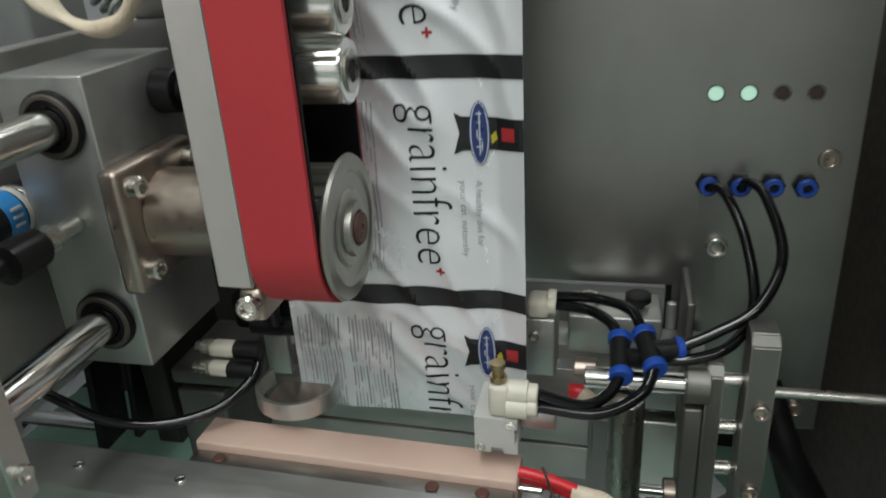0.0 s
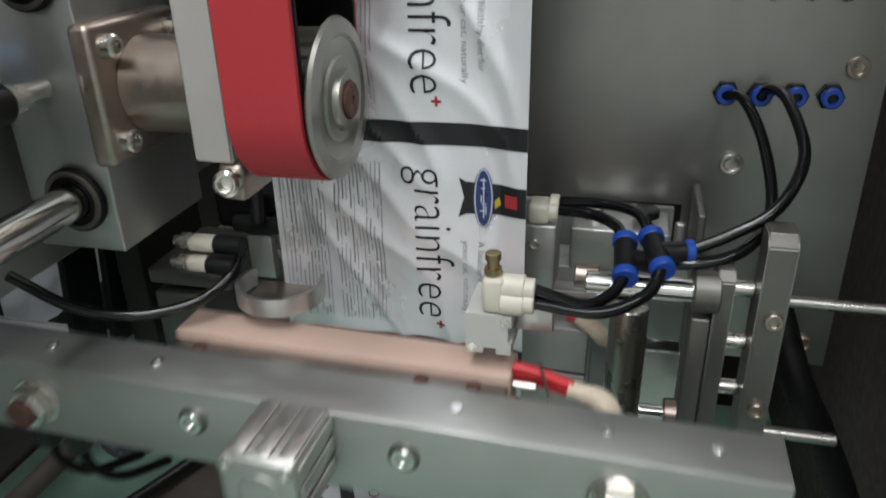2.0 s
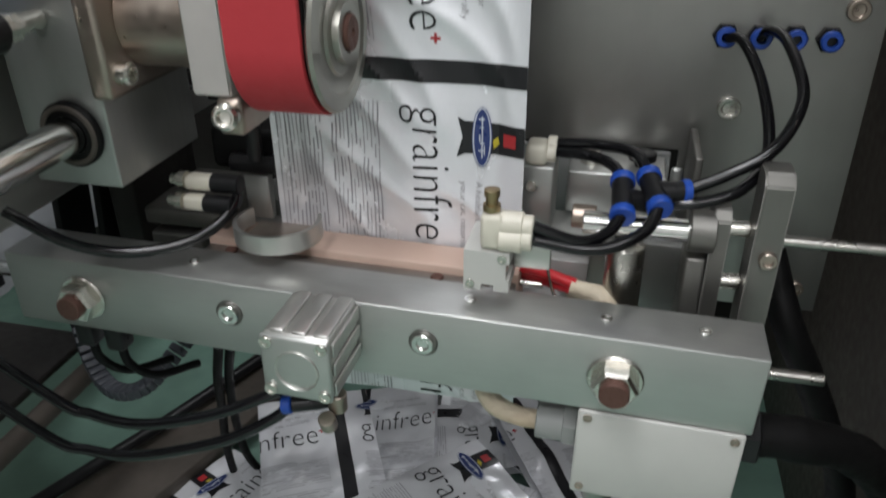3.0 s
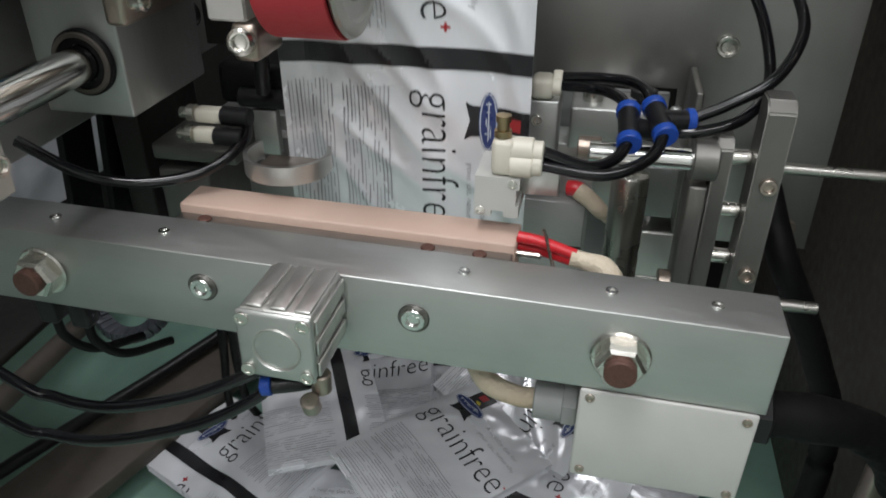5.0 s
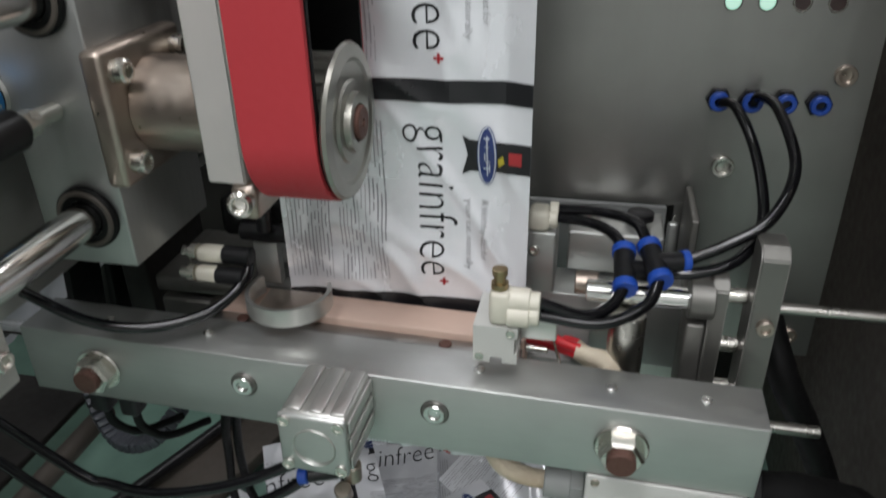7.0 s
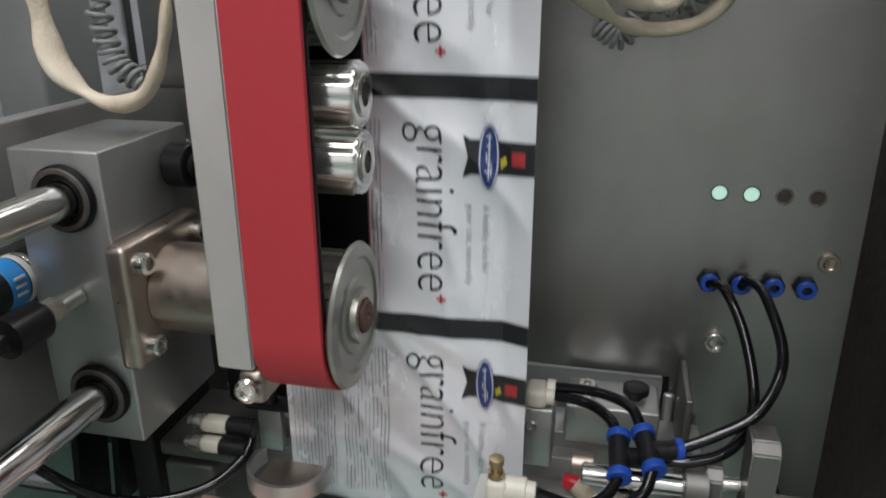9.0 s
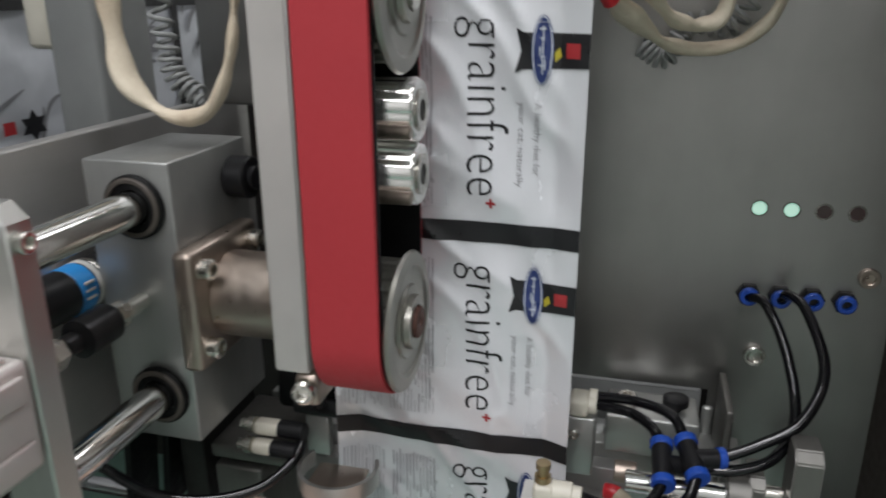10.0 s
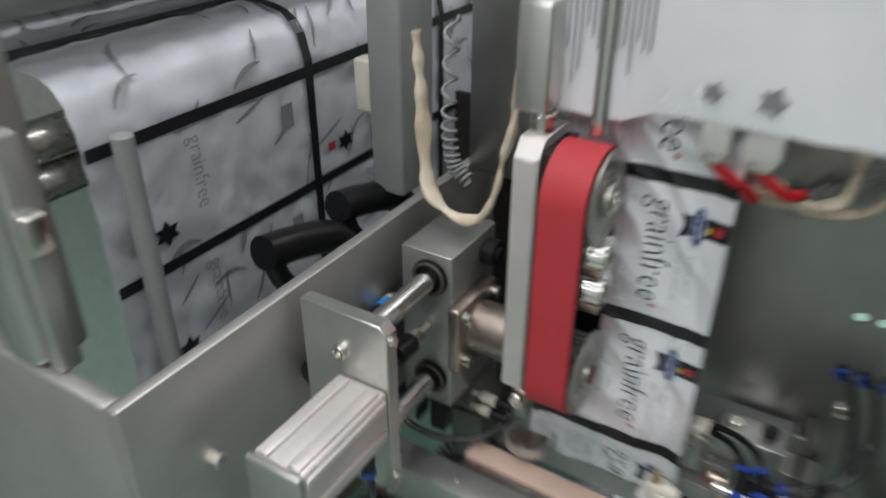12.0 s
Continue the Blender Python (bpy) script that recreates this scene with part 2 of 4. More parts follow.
def cap_screw(axis, at, r, h, parent, mat=None, name="cap_screw"):
    """A socket-head screw: knurled head with a hexagon socket, facing +axis from at."""
    m = Matrix.Translation(at) @ (AX[axis] if isinstance(axis, str) else axis)
    o = lathe([(0, 0), (r, 0), (r, h * 0.85), (r - h * 0.15, h), (r * 0.62, h), (r * 0.55, h - 0.0003), (r * 0.55, h * 0.45), (0, h * 0.35)], m, (0, 0, 0), 24)
    return part(name, o, mat or BRIGHT, parent, "socket-head steel screw")


NEG_Y = pose(0, 0, 0, 90, 0, 0)
NEG_X = pose(0, 0, 0, 0, -90, 0)


def plate_with_holes(outline, holes, y0, y1, seg=24):
    """An upright plate: outline of (x, z), round holes of (x, z, r), from y0 to y1."""
    bm = bmesh.new()
    edges = []

    def loop(pts):
        vs = [bm.verts.new((x, y0, z)) for x, z in pts]
        edges.extend(bm.edges.new((vs[i], vs[(i + 1) % len(vs)])) for i in range(len(vs)))
    loop(outline)
    for x, z, r in holes:
        loop([(x + r * math.cos(2 * math.pi * i / seg), z + r * math.sin(2 * math.pi * i / seg)) for i in range(seg)])
    bmesh.ops.triangle_fill(bm, use_beauty=True, use_dissolve=False, edges=edges)
    ext = bmesh.ops.extrude_face_region(bm, geom=bm.faces[:])
    bmesh.ops.translate(bm, verts=[g for g in ext["geom"] if isinstance(g, bmesh.types.BMVert)], vec=(0, y1 - y0, 0))
    bmesh.ops.recalc_face_normals(bm, faces=bm.faces)
    return smooth(bm, 30)

# ---- setting ----
solo("floor", box(-3, 3, -2.4, 3, -0.95, -0.9, 0), MINT, "mint-green painted concrete floor of the hall", "floor", kind="structure")
solo("wall_north", box(-3, 3, 3, 3.1, -0.9, 1.8, 0), WALL, "pale painted hall wall", "wall", kind="structure")
# wall behind the camera, used as a reflector for the front faces
solo("wall_south", box(-3, 3, -2.5, -2.4, -0.9, 1.8, 0), REFLECTOR_WHITE, "unseen hall wall, made white to brighten the faces towards it", "wall", kind="structure")
solo("wall_west", box(-3.1, -3, -2.5, 3.1, -0.9, 1.8, 0), WALL, "pale painted hall wall", "wall", kind="structure")
solo("wall_east", box(3, 3.1, -2.5, 3.1, -0.9, 1.8, 0), WALL, "pale painted hall wall", "wall", kind="structure")
solo("ceiling", box(-3, 3, -2.4, 3, 1.8, 1.85, 0), WALL, "pale hall ceiling", "ceiling", kind="structure")

# ---- back plate with ports ----
PX, PZ = 0.061, 0.0
backplate = thing("mounting_plate", (0.1, PX, -0.031), "brushed stainless mounting plate with holes and air ports", "plate")
holes = [(0.1615 + i * 0.0176, 0.195, 0.0050) for i in range(4)]
part("sheet", plate_with_holes([(-0.002, 0.072), (0.146, 0.072), (0.146, -0.031), (0.243, -0.031), (0.239, 0.46), (-0.002, 0.46)], holes, PX, PX + 0.004), STEEL, backplate)
cap_screw(NEG_Y, (0.170, PX, 0.100), 0.0066, 0.004, backplate)
cap_screw(NEG_Y, (0.226, PX, 0.157), 0.0060, 0.003, backplate, STAINED)
cap_screw(NEG_Y, (0.229, PX, -0.0155), 0.005, 0.003, backplate, STAINED)


for i in range(4):
    x = 0.1615 + i * 0.0176
    led = thing("indicator_lamp", (x, PX, 0.195), "small round mint-green indicator lamp, lit" if i < 2 else "small round dark indicator lamp, unlit", "indicator lamp", "indicator lamps in a row")
    part("lens", rod(NEG_Y, (x, PX + 0.0036, 0.195), 0.0049, 0.0022), LED if i < 2 else LED_OFF, led)
    part("rim", ring(NEG_Y, (x, PX + 0.0038, 0.195), 0.0044, 0.00497, 0.0036), BRIGHT if i > 1 else STEEL, led)


def port(x, z):
    p = thing("bulkhead_fitting", (x, PX, z), "blue push-in bulkhead air fitting in the plate", "air fitting", "bulkhead fittings in a row")
    part("nut", hexagon(NEG_Y, (x, PX, z), 0.0125, 0.0045), BLACK, p)
    part("collar", ring(NEG_Y, (x, PX - 0.0045, z), 0.0028, 0.0056, 0.004), BLUE, p, "blue release collar")
    part("bore", rod(NEG_Y, (x, PX - 0.0046, z), 0.0029, 0.0012), BLACK, p)
    return p


for i in range(4):
    port(0.1615 + 0.0179 * i, 0.1412)


def air_tube(name, pts, r=0.0029, label="glossy black polyurethane air tube"):
    return solo(name, sweep(pts, r, 14, 12), TUBE, label, "air tube")


# ---- side frame and end plate ----
frame_side = thing("side_frame", (-0.2, 0, -0.3), "large grey stainless side plate of the machine", "machine frame")
part("side_plate", box(-0.205, -0.195, -0.352, 0.7, 0.062, 0.247, 0.0015), FRAME, frame_side)
part("front_plate", box(-0.62, -0.2055, -0.352, -0.340, -0.05, 0.247, 0.0015), FRAME, frame_side)
part("bolt", hexagon("x", (-0.195, -0.295, 0.165), 0.011, 0.010), BRIGHT, frame_side)

# ---- slide block on two rods ----
slide = thing("slide_block", (-0.147, -0.06, 0.09), "grey anodised aluminium slide block with two linear bearings", "slide block")
part("body", box(-0.171, -0.1235, -0.098, -0.025, 0.09, 0.241, 0.0012), BLOCK, slide)
for z in (0.219, 0.117):
    part("bearing", ring(NEG_Y, (-0.1430, -0.098, z), 0.0091, 0.0160, 0.004), RUBBER, slide, "black bearing seal")
    part("bearing_lip", ring(NEG_Y, (-0.1430, -0.1015, z), 0.0125, 0.0150, 0.0015), GRIMY, slide)
part("flange", box(-0.1232, -0.112, -0.106, -0.040, 0.136, 0.199, 0.003), STAINED, slide)
part("sleeve", rod("x", (-0.112, -0.072, 0.1675), 0.0225, 0.036), STAINED, slide, "stained steel mounting sleeve")
for y in (-0.097, -0.048):
    for z in (0.189, 0.147):
        cap_screw("x", (-0.112, y, z), 0.0054, 0.0065, slide)
for z in (0.219, 0.117):
    g = thing("guide_rod", (-0.143, -0.12, z), "polished steel guide rod through the slide block", "guide rod", "guide rods")
    part("shaft", rod(NEG_Y, (-0.143, -0.0, z), 0.0086, 0.204), CHROME, g)

mount = thing("cylinder_mount", (-0.14, -0.21, 0.10), "chamfered aluminium end plate carrying the guide rods", "mounting plate")
mp = plate_with_holes([(-0.180, 0.100), (-0.107, 0.100), (-0.107, 0.245), (-0.113, 0.251), (-0.180, 0.251)], [(-0.146, 0.17, 0.008)], -0.211, -0.199)
bmesh.ops.bevel(mp, geom=[e for e in mp.edges if e.calc_face_angle(0) > 1.0], offset=0.0008, segments=1, affect="EDGES")
part("plate", mp, ALU_V, mount)
cap_screw(NEG_Y, (-0.146, -0.211, 0.219), 0.006, 0.005, mount)
cap_screw("x", (-0.107, -0.205, 0.238), 0.004, 0.003, mount)
cap_screw("x", (-0.107, -0.205, 0.113), 0.004, 0.003, mount)

drive = thing("air_cylinder", (-0.128, -0.26, 0.155), "pale ribbed aluminium air cylinder bolted to the end plate", "air cylinder")
part("barrel", box(-0.149, -0.107, -0.300, -0.2115, 0.156, 0.199, 0.003), SATIN, drive)
for x in (-0.141, -0.1155):
    part("rib", box(x - 0.005, x + 0.005, -0.2995, -0.217, 0.199, 0.2015, 0.001), SATIN, drive)
for z in (0.190, 0.165):
    part("rib", box(-0.107, -0.1045, -0.2995, -0.217, z - 0.005, z + 0.005, 0.001), SATIN, drive)
part("end_cap", box(-0.150, -0.106, -0.306, -0.3002, 0.155, 0.2, 0.002), ALU, drive)
part("nose", rod("y", (-0.146, -0.2035, 0.17), 0.0055, 0.046), BRIGHT, drive)
part("floating_joint", lathe([(0, 0), (0.005, 0), (0.005, 0.008), (0.0092, 0.010), (0.0092, 0.030), (0.007, 0.033), (0, 0.033)], "y", (-0.146, -0.156, 0.17), 28), BLACK, drive, "black floating joint")
part("lock_nut", hexagon("y", (-0.146, -0.166, 0.17), 0.013, 0.008), BRIGHT, drive)
part("nut", hexagon("y", (-0.146, -0.1225, 0.17), 0.011, 0.010), BRIGHT, drive)
part("tip", rod("y", (-0.146, -0.125, 0.17), 0.0045, 0.0265), BRIGHT, drive)

for x, y, zb in ((-0.112, -0.232, 0.148), (-0.135, -0.290, 0.148)):
    part("port_elbow", join(rod("z", (x, y, zb), 0.0052, 0.0085), rod(pose(0, 0, 0, 0, 180, 0), (x, y, zb), 0.0048, 0.008)), BLACK, drive)
    part("collar", rod("z", (x, y, zb - 0.012), 0.0056, 0.0045), BLUE, drive, "blue release collar")
    air_tube("air_tube", [(x, y, zb - 0.008), (x - 0.001, y + 0.004, zb - 0.035), (x - 0.012, y + 0.012, zb - 0.065), (x - 0.04, y + 0.02, zb - 0.088), (x - 0.10, y + 0.03, zb - 0.09)])
damper = thing("shock_absorber", (-0.1815, -0.13, 0.1625), "black cylinder with a blue label beside the slide block", "shock absorber")
part("barrel", rod("y", (-0.1815, -0.2035, 0.175), 0.0125, 0.15), BLACK, damper)
part("label", ring("y", (-0.1815, -0.1135, 0.175), 0.0122, 0.0127, 0.0125), LABEL_BLUE, damper, "blue paper label")
part("label_stripe", ring("y", (-0.1815, -0.1010, 0.175), 0.0122, 0.0128, 0.0045), WHITE, damper)
part("end_cap", ring("y", (-0.1815, -0.0963, 0.175), 0.006, 0.0126, 0.004), BRIGHT, damper, "bright end cap")
for z in (0.172, 0.176, 0.180):
    part("label_bar", box(-0.1698, -0.1686, -0.1105, -0.1040, z, z + 0.0014, 0.0002), WHITE, damper)
bumper = solo("rubber_bumper", join(rod("x", (-0.1233, -0.042, 0.222), 0.0115, 0.012), rod("x", (-0.1113, -0.042, 0.222), 0.0065, 0.003)), BLACK, "black rubber bumper on the side of the slide block", "bumper")

# ---- pull belt ----
BY, BZ0, BZ1, BX0, BX1 = -0.083, 0.1665, 0.317, -0.047, -0.0145
puller = thing("belt_carrier", (-0.066, -0.078, 0.149), "vertical aluminium carrier plate of the pull belt", "carrier plate")
bm = plate_with_holes([(-0.100, 0.140), (-0.046, 0.140), (-0.046, 0.352), (-0.090, 0.352), (-0.100, 0.338)], [], 0, 0.0185)
bm.transform(Matrix(((0, 1, 0, -0.0755), (1, 0, 0, 0), (0, 0, 1, 0), (0, 0, 0, 1))))
bmesh.ops.recalc_face_normals(bm, faces=bm.faces)
bmesh.ops.bevel(bm, geom=[e for e in bm.edges if e.calc_face_angle(0) > 0.5], offset=0.001, segments=2, affect="EDGES")
part("plate", bm, SATIN, puller)
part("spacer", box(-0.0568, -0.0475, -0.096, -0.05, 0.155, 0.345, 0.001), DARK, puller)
clamp = thing("clamp_screw", (-0.06, -0.105, 0.134), "socket screw with clamp lug under the carrier plate", "screw")
part("lug", box(-0.066, -0.053, -0.100, -0.070, 0.122, 0.1395, 0.003), STAINED, clamp)
cap_screw(pose(0, 0, 0, 80, 0, 12), (-0.060, -0.098, 0.1315), 0.0060, 0.010, clamp)


def belt_loop(r0, r1, x0, x1):
    """A flat belt round both pulleys, in the upright plane across x."""
    prof = []
    for i in range(25):
        a = math.pi + math.pi * i / 24
        prof.append((math.cos(a), math.sin(a), BZ0))
    for i in range(25):
        a = math.pi * i / 24
        prof.append((math.cos(a), math.sin(a), BZ1))
    bm = bmesh.new()
    rings = []
    for c, s, z in prof:
        rings.append([bm.verts.new((x, BY + c * r, z + s * r)) for x, r in ((x0, r0), (x0, r1 - 0.0004), (x0 + 0.0004, r1), (x1 - 0.0004, r1), (x1, r1 - 0.0004), (x1, r0))])
    for i, a in enumerate(rings):
        b = rings[(i + 1) % len(rings)]
        for k in range(6):
            bm.faces.new((a[k], a[(k + 1) % 6], b[(k + 1) % 6], b[k]))
    bmesh.ops.recalc_face_normals(bm, faces=bm.faces)
    return smooth(bm, 30)


belt = thing("pull_belt", (-0.03, BY, BZ0 - 0.035), "red rubber pull belt on a black toothed base", "belt")
part("cover", belt_loop(0.0325, 0.0352, BX0, BX1), RED, belt, "red rubber cover")
part("base", belt_loop(0.0300, 0.0324, BX0 - 0.0006, BX1 + 0.0006), RUBBER, belt, "black toothed base")


def toothed(x0, x1, r, n, y, z, depth=0.0014):
    bm = bmesh.new()
    rings = []
    for x in (x0, x1):
        vs = []
        for i in range(n):
            for u, q in ((0.0, r), (0.42, r), (0.55, r - depth), (0.87, r - depth)):
                a = 2 * math.pi * (i + u) / n
                vs.append(bm.verts.new((x, y + q * math.cos(a), z + q * math.sin(a))))
        rings.append(vs)
    a, b = rings
    for i in range(len(a)):
        bm.faces.new((a[i], a[(i + 1) % len(a)], b[(i + 1) % len(a)], b[i]))
    bm.faces.new(a)
    bm.faces.new(b[::-1])
    bmesh.ops.recalc_face_normals(bm, faces=bm.faces)
    return smooth(bm, 20)


def fluted(x0, x1, r, n, y, z):
    """A roller with broad rounded flutes and a bevelled rim."""
    bm = bmesh.new()
    rings = []
    seg = n * 10
    for x, q in ((x0, r), (x1 - 0.0015, r), (x1, r - 0.0012)):
        rings.append([bm.verts.new((x, y + (q - 0.0007 * (0.5 + 0.5 * math.cos(2 * math.pi * i / 10)) ** 4) * math.cos(2 * math.pi * i / seg), z + (q - 0.0007 * (0.5 + 0.5 * math.cos(2 * math.pi * i / 10)) ** 4) * math.sin(2 * math.pi * i / seg))) for i in range(seg)])
    for a, b in zip(rings, rings[1:]):
        for i in range(seg):
            bm.faces.new((a[i], a[(i + 1) % seg], b[(i + 1) % seg], b[i]))
    bm.faces.new(rings[0])
    bm.faces.new(rings[-1][::-1])
    bmesh.ops.recalc_face_normals(bm, faces=bm.faces)
    return smooth(bm, 40)


PULLEYS = []
for z in (BZ0, BZ1):
    p = thing("belt_pulley", (BX1, BY, z), "turned aluminium belt pulley with flange and stained shaft end", "pulley", "belt pulleys")
    part("drum", toothed(BX0, BX1 + 0.001, 0.0298, 26, BY, z), MATTE, p)
    part("flange", lathe([(0, 0), (0.0335, 0), (0.0345, 0.0012), (0.0335, 0.0028), (0.0275, 0.0034), (0.026, 0.0022), (0.0185, 0.0018), (0.0175, 0.0030), (0.0135, 0.0034), (0.0130, 0.0062), (0.0085, 0.0062), (0.0082, 0.003), (0, 0.003)], "x", (BX1 + 0.0012, BY, z), 48), MATTE, p, "turned pulley flange")
    part("shaft_end", lathe([(0, 0), (0.0078, 0), (0.0078, 0.0055), (0.007, 0.0062), (0.002, 0.0062), (0.0016, 0.0052), (0, 0.005)], "x", (BX1 + 0.0030, BY, z), 28), RUSTY if z < 0.2 else BRIGHT, p, "stained shaft end")
    PULLEYS.append(p)
for z in (0.266, 0.2365):
    p = thing("tension_roller", (-0.03, -0.068, z - 0.014), "bright fluted tension roller behind the belt", "roller", "tension rollers")
    part("drum", fluted(BX0, -0.0075, 0.0148, 10, -0.072, z), POLISH, p)
    part("bearing", ring("x", (-0.0075, -0.072, z), 0.005, 0.0095, 0.0012), BRIGHT, p)
    part("hub", rod("x", (-0.0085, -0.072, z), 0.005, 0.0016), DARK, p)
    part("pin", rod("x", (BX0, -0.0885, z - 0.0075), 0.0032, 0.040), STAINED, p)

# ---- front jaw ----
JY = -0.148
front_jaw = thing("front_jaw", (0, JY, 0.005), "aluminium sealing jaw bar with taped seal block and wiring", "sealing jaw")
part("bar", box(-0.202, 0.1808, JY, -0.118, 0.0045, 0.0458, 0.0007), ALU, front_jaw)
for x in (-0.073, 0.028):
    # thin dark ring in place of the shaded recess round the screw
    part("counterbore_shade", ring(NEG_Y, (x, JY + 0.0002, 0.0285), 0.0040, 0.0072, 0.0006), GUN, front_jaw)
    cap_screw(NEG_Y, (x, JY, 0.0285), 0.0054, 0.0026, front_jaw, CHROME)
for x in (-0.158, 0.118):
    part("washer", ring(NEG_Y, (x, JY, 0.0245), 0.004, 0.0128, 0.002), BRIGHT, front_jaw)
    part("nut", hexagon(NEG_Y, (x, JY - 0.002, 0.0245), 0.0185, 0.008, 0.0015), BRIGHT, front_jaw)
    part("stud", rod(NEG_Y, (x, JY - 0.006, 0.0245), 0.0068, 0.0075), RUSTY, front_jaw, "rusty threaded stud end")
for x in (-0.157, -0.0985, 0.047, 0.111, 0.1545):
    cap_screw("z", (x, -0.1325, 0.0458), 0.0028, 0.0010, front_jaw, CHROME)
part("seal_block", box(-0.107, 0.066, -0.104, -0.082, 0.020, 0.046, 0.0012), PAD, front_jaw, "seal block covered with pinkish release tape")
part("backing", box(-0.106, 0.065, -0.1178, -0.1042, 0.012, 0.0415, 0.0008), STEEL, front_jaw)
for x in (-0.09, 0.025, 0.05):
    part("insulator", rod("z", (x, -0.110, 0.0415), 0.0035, 0.0015), RUSTY, front_jaw)
small_cyl = part("small_cylinder", box(-0.0365, -0.0045, -0.183, JY - 0.0002, 0.0155, 0.0475, 0.0015), ALU_V, front_jaw)
for x in (-0.030, -0.0195, -0.009):
    part("rib", box(x - 0.0035, x + 0.0035, -0.182, JY - 0.001, 0.0475, 0.0490, 0.0006), ALU_V, small_cyl)
for z in (0.0415, 0.031, 0.020):
    part("rib", box(-0.0045, -0.0030, -0.182, JY - 0.001, z - 0.0035, z + 0.0035, 0.0006), ALU_V, small_cyl)
part("cylinder_cover", box(-0.037, -0.004, -0.186, -0.1832, 0.015, 0.048, 0.0015), ALU, small_cyl)
part("cover_ring", ring(NEG_Y, (-0.0198, -0.186, 0.0308), 0.0095, 0.0105, 0.0005), ALU_V, small_cyl)
for x in (-0.0335, -0.0075):
    for z in (0.0185, 0.0445):
        cap_screw(NEG_Y, (x, -0.186, z), 0.0030, 0.001, small_cyl)
part("elbow", join(rod("z", (-0.012, -0.168, 0.0005), 0.0042, 0.0150), sweep([(-0.012, -0.168, 0.003), (-0.018, -0.170, 0.001), (-0.030, -0.174, 0.000)], 0.0042)), BLACK, small_cyl)
part("collar", rod(pose(0, 0, 0, 0, -97, 8), (-0.030, -0.174, 0.0), 0.0048, 0.005), BLUE, small_cyl, "blue release collar")
part("regulator", join(rod("z", (-0.0085, -0.170, -0.002), 0.0046, 0.010), rod(pose(0, 0, 0, 20, 0, 0), (-0.011, -0.176, -0.008), 0.0042, 0.008)), STAINED, small_cyl, "tarnished flow regulator")
for x in (-0.177, -0.158):
    part("connector", box(x - 0.0055, x + 0.0055, -0.136, -0.124, -0.0200, 0.0046, 0.002), BLACK, front_jaw, "black cable connector")
    part("connector_cable", sweep([(x, -0.130, -0.018), (x + 0.001, -0.128, -0.034), (x + 0.008, -0.116, -0.050), (x + 0.020, -0.090, -0.058)], 0.0026), RUBBER, front_jaw)
jbox = part("junction_box", box(0.104, 0.178, -0.147, -0.108, -0.047, 0.0048, 0.002), WHITE, front_jaw, "pale plastic junction box")
part("box_lid", box(0.1035, 0.1785, -0.1495, -0.1472, -0.0475, 0.0045, 0.0012), WHITE, jbox)
for x, z in ((0.108, 0.0005), (0.174, 0.0005), (0.108, -0.043), (0.174, -0.043)):
    cap_screw(NEG_Y, (x, -0.1495, z), 0.0022, 0.0008, jbox, STAINED)
part("cable_gland", join(rod("x", (0.083, -0.130, -0.022), 0.0092, 0.014), hexagon("x", (0.0968, -0.130, -0.022), 0.018, 0.007)), GREY, jbox, "grey cable gland")
part("cable_sleeve", sweep([(0.085, -0.130, -0.022), (0.074, -0.129, -0.023), (0.060, -0.125, -0.021), (0.051, -0.118, -0.012), (0.047, -0.112, 0.004), (0.047, -0.111, 0.012)], 0.0056, 12, 10, 1, 0.25), SLEEVE, front_jaw, "tan glass-fibre sleeve")
for k, (dy, dz) in enumerate(((0.0, 0.003), (0.004, -0.004))):
    part("heater_wire", sweep([(0.066, -0.097 + dy, 0.044 + dz), (0.078, -0.098 + dy, 0.043 + dz), (0.094, -0.100, 0.041 + dz * 0.5)], 0.0028), RED_WIRE, front_jaw, "red heater wire")
part("wire_tie", sweep([(0.078, -0.103, 0.056), (0.080, -0.102, 0.050), (0.083, -0.103, 0.040), (0.086, -0.106, 0.034)], 0.0008, 8), BRIGHT, front_jaw)
part("wire_sleeve", sweep([(0.092, -0.100, 0.041), (0.100, -0.101, 0.040), (0.108, -0.104, 0.039), (0.112, -0.108, 0.030), (0.104, -0.110, 0.012)], 0.0052, 12, 10, 1, 0.3), SLEEVE, front_jaw, "tan glass-fibre sleeve")
part("terminal", rod("x", (0.066, -0.101, 0.040), 0.0018, 0.012), BRIGHT, front_jaw)

# ---- rear jaw ----
rear_jaw = thing("rear_jaw", (0, 0.02, 0.005), "rear sealing jaw bar with a slotted steel face behind the film", "sealing jaw")
part("bar", box(-0.150, 0.165, 0.026, 0.056, 0.003, 0.046, 0.001), ALU, rear_jaw)
part("upper_face", box(-0.142, 0.098, -0.002, 0.013, -0.0095, 0.020, 0.0008), FACE, rear_jaw, "smooth steel sealing face above the knife slot")
part("lower_face", box(-0.142, 0.098, -0.002, 0.013, -0.036, -0.0117, 0.0008), FACE, rear_jaw, "smooth steel sealing face below the knife slot")
part("knife_slot", box(-0.140, 0.096, 0.0045, 0.0125, -0.0116, -0.0096, 0), DARK, rear_jaw)
part("backing", box(-0.146, 0.100, 0.0132, 0.0258, -0.034, 0.036, 0.0008), FACE, rear_jaw)
part("heater_wire", sweep([(0.086, 0.002, 0.028), (0.090, 0.001, 0.0285), (0.094, 0.0, 0.028)], 0.0048), RED_WIRE, rear_jaw, "red heater wire end")
